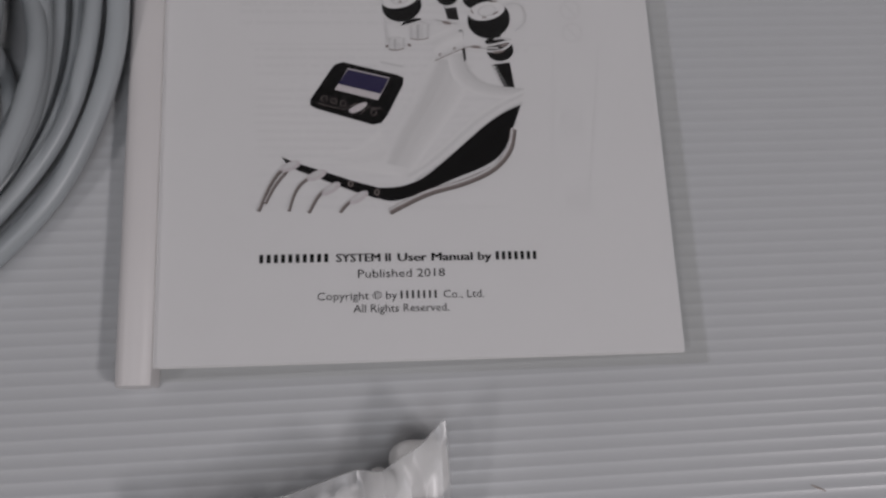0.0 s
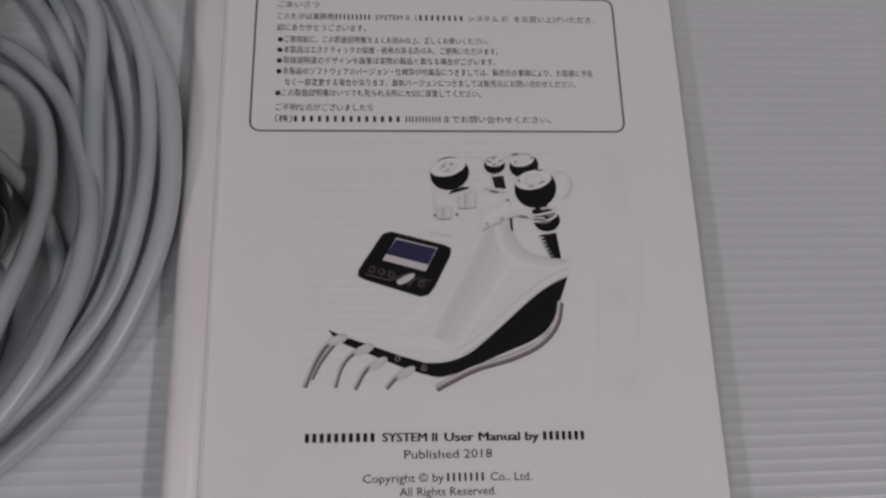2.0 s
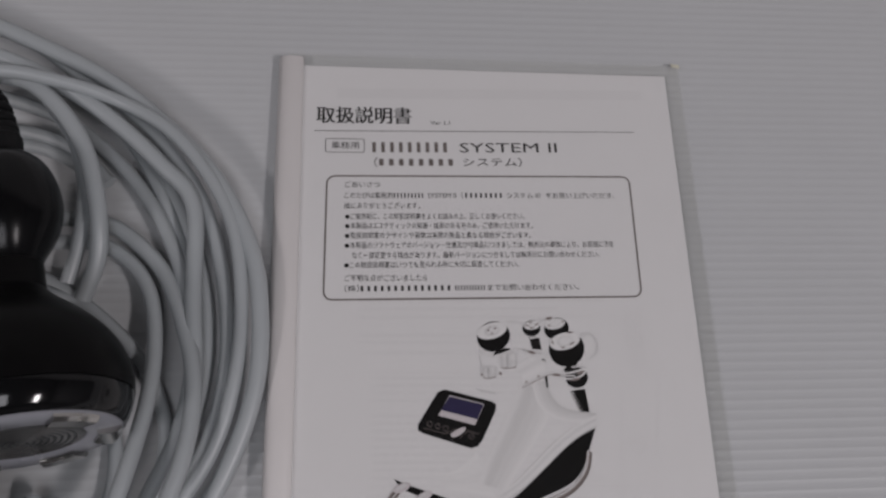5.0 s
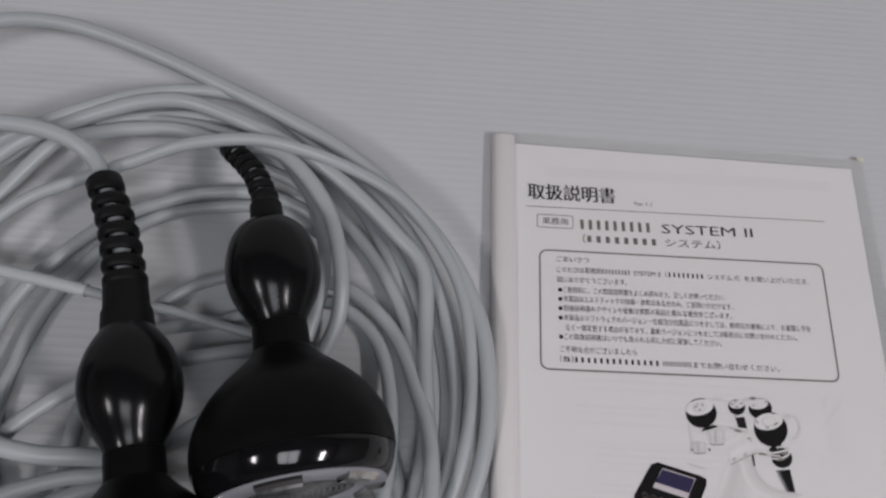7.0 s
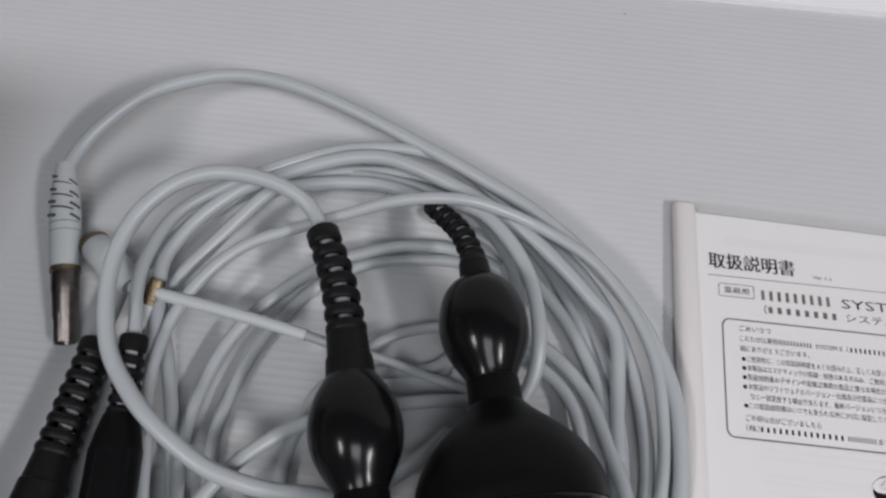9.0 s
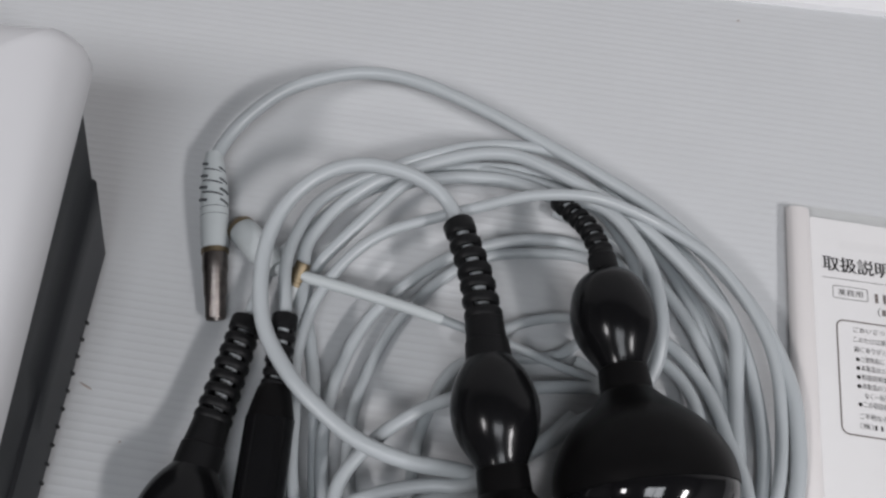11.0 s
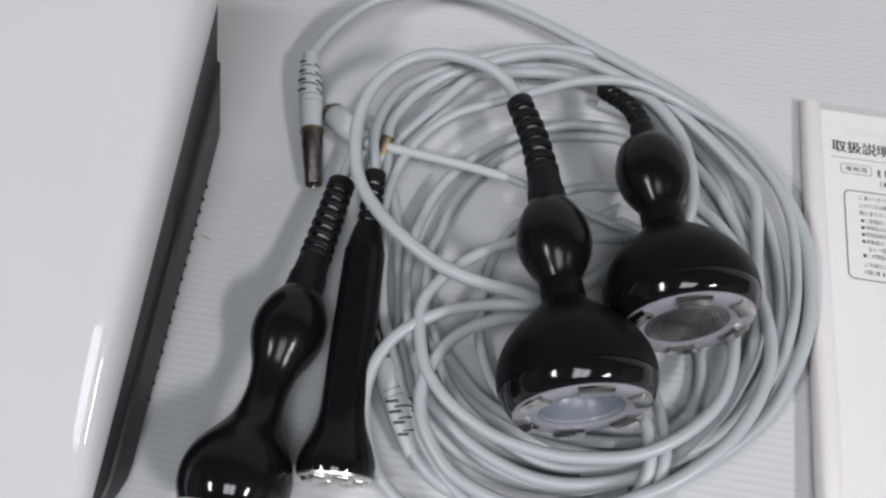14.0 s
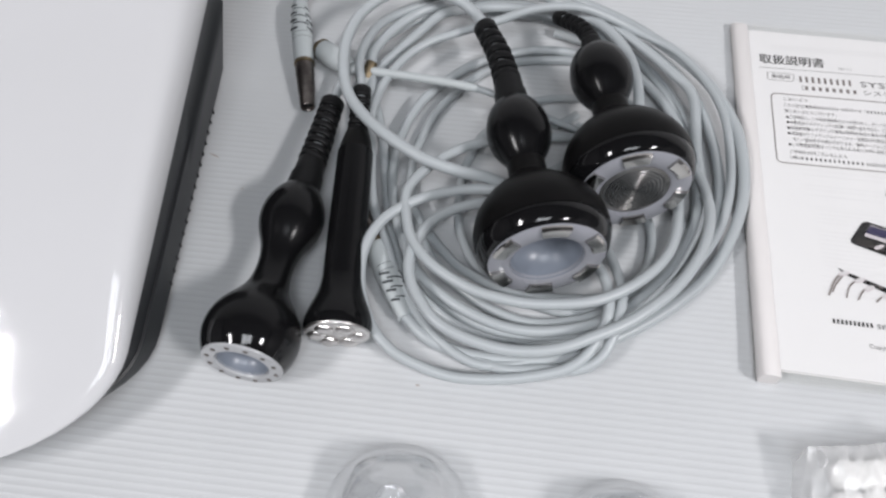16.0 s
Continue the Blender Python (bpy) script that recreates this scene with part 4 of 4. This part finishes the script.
# inner loop
cable(hand_c, [(-0.268, 0.150, 0.016), (-0.271, 0.178, 0.019), (-0.2767, 0.2107, 0.0210), (-0.2717, 0.2268, 0.0217), (-0.2628, 0.2420, 0.0225), (-0.2500, 0.2562, 0.0232), (-0.2377, 0.2651, 0.0240), (-0.2055, 0.2820, 0.0244), (-0.1854, 0.2890, 0.0248), (-0.1681, 0.2904, 0.0252), (-0.1502, 0.2857, 0.0256), (-0.1324, 0.2786, 0.0260), (-0.1108, 0.2696, 0.0244), (-0.0859, 0.2545, 0.0228), (-0.0682, 0.2407, 0.0212), (-0.0508, 0.2240, 0.0196), (-0.0355, 0.2054, 0.0180), (-0.033, 0.160, 0.014), (-0.030, 0.120, 0.011), (-0.036, 0.088, 0.008), (-0.054, 0.058, 0.005)], 0.0040)
cable(hand_a, [(-0.106, 0.163, 0.010), (-0.136, 0.157, 0.014), (-0.182, 0.141, 0.022), (-0.206, 0.124, 0.0267), (-0.220, 0.107, 0.030), (-0.228, 0.093, 0.031), (-0.230, 0.081, 0.0317), (-0.223, 0.054, 0.033), (-0.216, 0.043, 0.0335), (-0.205, 0.032, 0.0338), (-0.190, 0.023, 0.034), (-0.175, 0.017, 0.034), (-0.159, 0.014, 0.034), (-0.143, 0.013, 0.0337), (-0.125, 0.015, 0.0333), (-0.106, 0.019, 0.0329), (-0.091, 0.026, 0.0326), (-0.076, 0.037, 0.0322), (-0.063, 0.051, 0.0315), (-0.055, 0.065, 0.0304), (-0.051, 0.080, 0.0293), (-0.049, 0.094, 0.0251), (-0.0475, 0.112, 0.0195), (-0.0475, 0.130, 0.015), (-0.050, 0.150, 0.011), (-0.055, 0.167, 0.009), (-0.065, 0.180, 0.008), (-0.080, 0.189, 0.007), (-0.100, 0.190, 0.006)], 0.0036)
# loop that reaches out on the near side and comes up past the dish
cable(hand_c, [(-0.117, 0.146, 0.008), (-0.135, 0.125, 0.016), (-0.166, 0.099, 0.028), (-0.183, 0.096, 0.0292), (-0.200, 0.091, 0.0303), (-0.216, 0.084, 0.0312), (-0.231, 0.074, 0.0315), (-0.242, 0.062, 0.0319), (-0.249, 0.047, 0.0302), (-0.251, 0.033, 0.0278), (-0.249, 0.017, 0.0252), (-0.244, 0.003, 0.0214), (-0.236, -0.010, 0.0175), (-0.223, -0.021, 0.0144), (-0.207, -0.027, 0.0117), (-0.184, -0.031, 0.009), (-0.156, -0.029, 0.009), (-0.133, -0.024, 0.010), (-0.115, -0.018, 0.012), (-0.104, -0.010, 0.016), (-0.097, 0.002, 0.020), (-0.093, 0.012, 0.0235), (-0.092, 0.024, 0.027), (-0.094, 0.037, 0.0255), (-0.099, 0.050, 0.022), (-0.106, 0.066, 0.013)], 0.0036)
# middle loop
cable(hand_c, [(-0.146, 0.097, 0.010), (-0.170, 0.094, 0.018), (-0.185, 0.089, 0.0205), (-0.200, 0.080, 0.023), (-0.210, 0.069, 0.0255), (-0.216, 0.057, 0.028), (-0.220, 0.045, 0.030), (-0.220, 0.031, 0.030), (-0.216, 0.018, 0.030), (-0.209, 0.008, 0.0293), (-0.199, -0.003, 0.0285), (-0.185, -0.010, 0.0277), (-0.170, -0.014, 0.0268), (-0.154, -0.016, 0.026), (-0.136, -0.015, 0.0264), (-0.118, -0.010, 0.0268), (-0.101, -0.001, 0.0275), (-0.083, 0.009, 0.0283), (-0.066, 0.023, 0.0289), (-0.051, 0.039, 0.0285), (-0.038, 0.060, 0.0281), (-0.031, 0.079, 0.0267), (-0.028, 0.094, 0.025), (-0.0275, 0.108, 0.0217), (-0.030, 0.128, 0.017), (-0.0355, 0.145, 0.013), (-0.0415, 0.161, 0.011), (-0.049, 0.175, 0.010), (-0.061, 0.188, 0.010), (-0.076, 0.198, 0.009), (-0.100, 0.202, 0.007)], 0.0038)
cable(hand_d, [(-0.093, 0.073, 0.010), (-0.088, 0.055, 0.017), (-0.085, 0.040, 0.0226), (-0.084, 0.026, 0.0254), (-0.086, 0.013, 0.0226), (-0.089, 0.001, 0.0186), (-0.095, -0.010, 0.0143), (-0.108, -0.017, 0.010), (-0.129, -0.018, 0.007), (-0.152, -0.021, 0.006), (-0.172, -0.016, 0.005)], 0.0034)
# turns that lie deeper in the coil
cable(hand_b, [(-0.228, 0.062, 0.014), (-0.222, 0.045, 0.0148), (-0.214, 0.034, 0.0156), (-0.203, 0.024, 0.0164), (-0.187, 0.014, 0.0169), (-0.170, 0.007, 0.0167), (-0.153, 0.003, 0.0164), (-0.134, 0.003, 0.0161), (-0.112, 0.008, 0.0157), (-0.094, 0.016, 0.0152), (-0.081, 0.025, 0.0147), (-0.068, 0.039, 0.0141), (-0.052, 0.059, 0.0136), (-0.041, 0.082, 0.0131), (-0.034, 0.102, 0.0125), (-0.031, 0.130, 0.012), (-0.037, 0.164, 0.010), (-0.052, 0.200, 0.008), (-0.076, 0.232, 0.007), (-0.106, 0.256, 0.006), (-0.140, 0.268, 0.006)], 0.0036)
cable(hand_b, [(-0.231, 0.097, 0.010), (-0.223, 0.082, 0.010), (-0.215, 0.071, 0.010), (-0.204, 0.059, 0.010), (-0.189, 0.045, 0.010), (-0.172, 0.036, 0.012), (-0.156, 0.031, 0.0125), (-0.136, 0.029, 0.012), (-0.116, 0.031, 0.010), (-0.100, 0.034, 0.0085), (-0.084, 0.040, 0.007), (-0.070, 0.055, 0.006)], 0.0034)
cable(hand_a, [(-0.118, 0.188, 0.0045), (-0.130, 0.178, 0.0045), (-0.150, 0.174, 0.0045), (-0.178, 0.167, 0.0045), (-0.188, 0.155, 0.0045), (-0.193, 0.139, 0.0045), (-0.196, 0.125, 0.0045), (-0.196, 0.099, 0.0045), (-0.194, 0.082, 0.0045), (-0.187, 0.064, 0.0045), (-0.179, 0.051, 0.0045), (-0.169, 0.040, 0.0045), (-0.156, 0.032, 0.0045), (-0.139, 0.027, 0.0045), (-0.118, 0.024, 0.0045), (-0.098, 0.029, 0.0045), (-0.080, 0.041, 0.0045), (-0.067, 0.058, 0.0045), (-0.062, 0.080, 0.0045), (-0.066, 0.104, 0.0045), (-0.086, 0.122, 0.0045), (-0.112, 0.132, 0.0045)], 0.0034)
cable(hand_a, [(-0.175, 0.172, 0.013), (-0.157, 0.189, 0.010), (-0.144, 0.196, 0.0085), (-0.128, 0.201, 0.007), (-0.108, 0.203, 0.006)], 0.0030)
# loop that crosses the curved sleeve
cable(hand_d, [(-0.100, 0.008, 0.005), (-0.140, -0.014, 0.005), (-0.165, -0.020, 0.006), (-0.182, -0.016, 0.0073), (-0.198, -0.006, 0.0087), (-0.210, 0.006, 0.010), (-0.222, 0.020, 0.0113), (-0.231, 0.035, 0.0127), (-0.238, 0.052, 0.014), (-0.251, 0.078, 0.0167), (-0.257, 0.098, 0.018), (-0.262, 0.127, 0.019), (-0.267, 0.151, 0.020), (-0.264, 0.181, 0.022), (-0.252, 0.208, 0.024), (-0.234, 0.227, 0.026), (-0.209, 0.2395, 0.028), (-0.183, 0.249, 0.033), (-0.157, 0.2565, 0.0405), (-0.126, 0.2615, 0.0410), (-0.102, 0.262, 0.033), (-0.077, 0.258, 0.024), (-0.050, 0.243, 0.024), (-0.029, 0.219, 0.023), (-0.0155, 0.192, 0.021), (-0.0105, 0.160, 0.018), (-0.0115, 0.123, 0.015), (-0.020, 0.091, 0.011), (-0.038, 0.063, 0.008), (-0.061, 0.039, 0.008), (-0.088, 0.024, 0.006)], 0.0033)
# strands past the bulb of the disc handpiece
cable(hand_b, [(-0.200, 0.286, 0.010), (-0.168, 0.282, 0.015), (-0.146, 0.276, 0.019), (-0.128, 0.268, 0.024), (-0.113, 0.262, 0.029), (-0.098, 0.248, 0.030), (-0.086, 0.231, 0.029), (-0.079, 0.211, 0.027), (-0.076, 0.193, 0.023), (-0.077, 0.177, 0.016), (-0.084, 0.161, 0.009)], 0.0040)
cable(hand_b, [(-0.195, 0.280, 0.008), (-0.160, 0.280, 0.011), (-0.136, 0.275, 0.014), (-0.116, 0.267, 0.018), (-0.105, 0.254, 0.020), (-0.094, 0.238, 0.019), (-0.088, 0.220, 0.018), (-0.086, 0.203, 0.016), (-0.088, 0.185, 0.012), (-0.092, 0.169, 0.008)], 0.0034)


cable(hand_a, [(-0.080, 0.222, 0.004), (-0.099, 0.240, 0.005), (-0.124, 0.248, 0.006), (-0.148, 0.247, 0.007), (-0.171, 0.240, 0.008), (-0.194, 0.228, 0.009), (-0.215, 0.209, 0.009), (-0.233, 0.185, 0.009), (-0.242, 0.161, 0.009), (-0.246, 0.136, 0.010), (-0.245, 0.111, 0.010), (-0.240, 0.087, 0.010), (-0.232, 0.066, 0.010), (-0.220, 0.045, 0.010), (-0.205, 0.026, 0.010), (-0.183, 0.010, 0.010), (-0.159, 0.003, 0.010), (-0.133, 0.003, 0.010), (-0.105, 0.010, 0.010), (-0.080, 0.026, 0.010), (-0.058, 0.049, 0.010), (-0.041, 0.077, 0.010), (-0.033, 0.109, 0.009), (-0.032, 0.141, 0.008), (-0.040, 0.180, 0.006), (-0.054, 0.216, 0.005), (-0.076, 0.250, 0.005), (-0.108, 0.275, 0.005), (-0.150, 0.283, 0.005)], 0.0036)
cable(hand_d, [(-0.090, 0.228, 0.004), (-0.117, 0.241, 0.004), (-0.151, 0.239, 0.004), (-0.178, 0.231, 0.004), (-0.200, 0.213, 0.004), (-0.219, 0.185, 0.004), (-0.228, 0.161, 0.004), (-0.233, 0.136, 0.004), (-0.232, 0.111, 0.004), (-0.226, 0.088, 0.005), (-0.217, 0.066, 0.006), (-0.204, 0.046, 0.006), (-0.186, 0.031, 0.006), (-0.164, 0.019, 0.006), (-0.140, 0.013, 0.006), (-0.115, 0.017, 0.006), (-0.089, 0.029, 0.006), (-0.068, 0.048, 0.006), (-0.047, 0.072, 0.005), (-0.041, 0.096, 0.005), (-0.048, 0.120, 0.005), (-0.060, 0.138, 0.005), (-0.078, 0.155, 0.005), (-0.098, 0.169, 0.005), (-0.118, 0.178, 0.004)], 0.0034)


# ---- plugs ----
def plug(parent, tail, tip, r, barrel, label_boot="pale grey ridged plug boot", waves=True, spin=0, bold=1.0, shell=M_NICKEL):
    """Cable plug: ridged boot, gilt collar, nickel barrel with a dark mouth. Points along the axis from tail to tip."""
    m = axis_pose(tail, tip, spin)
    length = (Vector(tip) - Vector(tail)).length
    b0 = length - barrel

    def put(name, bm, mat, host, label=""):
        bm.transform(m)
        return part(name, place(bm, parent), mat, host, label)

    boot = put("plug_boot", lathe(smooth_profile([(0.0, r * 0.62), (b0 * 0.15, r * 0.80), (b0 * 0.4, r * 0.98), (b0 * 0.7, r * 1.02), (b0 * 0.94, r * 0.98)]) + [(b0 * 0.985, r * 0.93), (b0, r * 0.9)], 36, True, False), M_BOOT, parent, label_boot)
    if waves:
        slots = [(f, 0.85, 0.38, 0.022, 0.085) for f in (0.13, 0.26, 0.38, 0.51)]
        slots += [(f, -0.05, 0.55, 0.020, 0.050) for f in (0.21, 0.335, 0.455)] + [(f, -1.0, 0.26, 0.018, 0.070) for f in (0.20, 0.32, 0.43, 0.54)]
        slots += [(0.585, 0, 1.4, 0.0, 0.022), (0.66, 0, 1.4, 0.0, 0.022)]
        # slots are not cut: dark tubes on the boot stand for their shade
        for f, mid, half, slant, thick in slots:
            rr = r * (0.62 + 0.38 * min(1.0, f / 0.42)) * 1.0
            line = []
            for q in range(15):
                a = math.pi / 2 + mid + half * (q / 7 - 1) * (bold if half < 1 else 1)
                line.append(Vector((rr * math.cos(a), rr * math.sin(a), b0 * (f - slant * (q / 7 - 1)))))
            put("groove", tube(line, r * thick * bold, 6), M_GROOVE_SHADE, boot)
    put("plug_collar", lathe([(b0 - 0.001, r * 0.86), (b0 - 0.001, r * 0.97), (b0 + 0.0018, r * 0.97), (b0 + 0.0022, r * 0.88)], 36), M_BRASS, parent, "gilt collar")
    put("plug_barrel", lathe([(b0 + 0.002, r * 0.90), (b0 + barrel * 0.30, r * 0.90), (b0 + barrel * 0.32, r * 0.85), (b0 + barrel * 0.66, r * 0.80), (b0 + barrel * 0.68, r * 0.74), (length - 0.0006, r * 0.70), (length, r * 0.66), (length - 0.001, r * 0.58), (length - 0.006, r * 0.56)], 36), shell, parent, "worn metal barrel")
    put("plug_mouth", lathe([(length - 0.003, r * 0.57), (length - 0.003, 0.0003)], 24), M_DARK, parent)


plug(hand_b, (-0.3450, 0.2640, 0.0190), (-0.3190, 0.1670, 0.0075), 0.0080, 0.040, bold=1.45)
plug(hand_d, (-0.2890, 0.1975, 0.0200), (-0.3225, 0.2250, 0.0100), 0.0088, 0.006, "pale grey plug boot", False)
plug(hand_a, (-0.2806, 0.1789, 0.0140), (-0.2744, 0.2019, 0.0250), 0.0060, 0.013, "pale grey plug boot", False, shell=M_BRASS)
plug(hand_c, (-0.2190, 0.0050, 0.0085), (-0.2600, 0.0780, 0.0105), 0.0082, 0.026, spin=38, bold=1.6)

# ---- clear cups ----
def suction_cup(m, r, h, label):
    ob = thing("suction_cup", m, label, "cup", "clear cups")
    outer = [(0.0, r + 0.003), (0.0025, r + 0.003), (0.003, r), (h * 0.35, r * 0.96), (h * 0.65, r * 0.84), (h * 0.86, r * 0.62), (h * 0.97, r * 0.34), (h, r * 0.20)]
    bowl = lathe(smooth_profile(outer, 0.003), 56)
    for v in bowl.verts:
        a, q = math.atan2(v.co.y, v.co.x), math.hypot(v.co.x, v.co.y) / r
        k = 1 + 0.11 * math.cos(5 * a + 0.9) * min(1.0, 2.2 * (1.04 - min(q, 1.04)))
        v.co.x *= k
        v.co.y *= k
    part("bowl", bowl, M_CUP, ob)
    part("lining", lathe(smooth_profile([(0.0005, r - 0.003), (h * 0.35, r * 0.88), (h * 0.62, r * 0.74), (h * 0.80, r * 0.52), (h * 0.88, r * 0.25), (h * 0.90, r * 0.08)], 0.003), 48), M_CUP, ob)
    part("stem", lathe([(h - 0.001, 0.0075), (h + 0.012, 0.0070), (h + 0.0125, 0.0082), (h + 0.015, 0.0082), (h + 0.015, 0.0055), (h - 0.001, 0.0050)], 32), M_CUP, ob)
    return ob


suction_cup(pose(-0.205, -0.118, 0.0), 0.041, 0.036, "clear acrylic suction cup standing on the board")
suction_cup(pose(-0.076, -0.117, 0.0), 0.036, 0.032, "small clear acrylic suction cup on the board")


# ---- bag ----
bag = thing("plastic_bag", pose(0.08, -0.09, 0), "clear plastic bag of white foam caps on the board", "bag")


def top_edge(u):
    """Raised mouth of the bag: low on one side, a notch, then a pointed corner."""
    xs = (-1.0, -0.4, 0.36, 0.52, 0.80, 0.96, 1.0)
    ys = (-0.0520, -0.0480, -0.0370, -0.0385, -0.0300, -0.0215, -0.0300)
    zs = (0.026, 0.024, 0.028, 0.020, 0.024, 0.030, 0.016)
    return float(np.interp(u, xs, ys)), float(np.interp(u, xs, zs))


def bag_film():
    """Puffed pillow of thin film, creased, with a standing mouth."""
    bm = bmesh.new()
    n, rows = 56, []
    for j in range(n + 1):
        v = j / n
        row = []
        for i in range(n + 1):
            u = i / n * 2 - 1
            ty, tz = top_edge(u)
            x = 0.0705 + 0.0475 * u + 0.004 * (1 - v) * u
            if v < 0.86:
                f = v / 0.86
                y = -0.150 + (ty + 0.150) * f
                puff = max(0.0, (1 - u ** 6) * (1 - (1 - f) ** 4)) ** 0.6
                z = 0.001 + (tz - 0.001) * f ** 2 + 0.016 * puff * (1 - f ** 3)
                fold = 1 - abs(noise.noise((u * 2.6 + f, f * 2.2, 5.0))) * 2
                z += 0.007 * fold * puff * (1 - f * 0.6) + 0.002 * noise.noise((u * 9, f * 9, 1.0)) * (0.3 + puff)
            else:
                f = (v - 0.86) / 0.14
                y = ty - 0.006 * f * f
                z = tz * (1 - f) + 0.001
            row.append(bm.verts.new((x + 0.0012 * noise.noise((u * 4, v * 4, 7.0)), y, max(0.0008, z))))
        rows.append(row)
    for p, q in zip(rows, rows[1:]):
        for i in range(n):
            bm.faces.new((p[i], p[i + 1], q[i + 1], q[i]))
    return bm


part("film", place(bag_film(), bag), M_BAG, bag, "thin clear film")


def seal_strip():
    """Crimped edge of the bag, curled up and creased."""
    bm = bmesh.new()
    rows = []
    for j in range(41):
        v = j / 40
        w = noise.noise((v * 7, 1.0, 2.0))
        y = -0.150 + 0.098 * v
        lift = 0.010 + 0.018 * v
        rows.append([bm.verts.new((0.0215 + 0.0125 * q + 0.0018 * w, y, 0.0012 + lift * math.sin(q * 2.6) * (0.85 + 0.4 * w) + 0.002 * noise.noise((v * 19, q * 3, 0)))) for q in (0, 0.15, 0.3, 0.45, 0.6, 0.8, 1.0)])
    for p, q in zip(rows, rows[1:]):
        for k in range(6):
            bm.faces.new((p[k], p[k + 1], q[k + 1], q[k]))
    return bm


part("seal_strip", place(seal_strip(), bag), M_BAG, bag, "crumpled clear edge")


def foam_cap(x, y, z, r, seed):
    bm = bmesh.new()
    bmesh.ops.create_cube(bm, size=1.7 * r)
    bmesh.ops.bevel(bm, geom=bm.edges[:], offset=0.50 * r, segments=4, affect="EDGES", profile=0.5)
    bmesh.ops.subdivide_edges(bm, edges=bm.edges[:], cuts=1, use_grid_fill=True)
    bm.transform(pose(0, 0, 0, 12 * math.sin(seed), 14 * math.cos(seed), 47 * seed))
    for v in bm.verts:
        v.co *= 1 + 0.16 * noise.noise(v.co * 90 + Vector((seed, 0, 0)))
        v.co.z *= 0.85
        v.co += Vector((x, y, z))
    return part("foam_cap", place(bm, bag), M_COTTON, bag, "soft white cap")


for k, (x, y, r) in enumerate(((0.1085, -0.0385, 0.0115), (0.0965, -0.0480, 0.0105), (0.1110, -0.0600, 0.0115), (0.0855, -0.0520, 0.0095), (0.0745, -0.0555, 0.0095), (0.0630, -0.0590, 0.0100), (0.0510, -0.0610, 0.0095), (0.0975, -0.0690, 0.0120), (0.0800, -0.0720, 0.0120), (0.0640, -0.0780, 0.0120), (0.0490, -0.0800, 0.0110), (0.1080, -0.0830, 0.0125), (0.0900, -0.0900, 0.0130), (0.0720, -0.0960, 0.0130), (0.0540, -0.0990, 0.0120), (0.1070, -0.1060, 0.0120), (0.0880, -0.1130, 0.0130), (0.0680, -0.1180, 0.0130))):
    foam_cap(x, y, r * 0.86, r, k * 3.1)

# ---- dirt on the board ----
for x, y, lx, ly, a in ((-0.380, 0.120, 0.0045, 0.0006, -20), (-0.352, 0.094, 0.0008, 0.0005, 10), (-0.205, -0.036, 0.0014, 0.0006, 0), (-0.03, 0.44, 0.0010, 0.0007, 0), (0.2570, -0.0520, 0.0032, 0.0004, -24)):
    bm = bmesh.new()
    bmesh.ops.create_icosphere(bm, subdivisions=2, radius=1)
    bm.transform(pose(x, y, 0.0, 0, 0, a) @ Matrix.Diagonal((lx, ly, 0.0003, 1)))
    tagged(part("speck", bm, M_SPECK), "tiny brown speck of dirt on the board", "dirt")
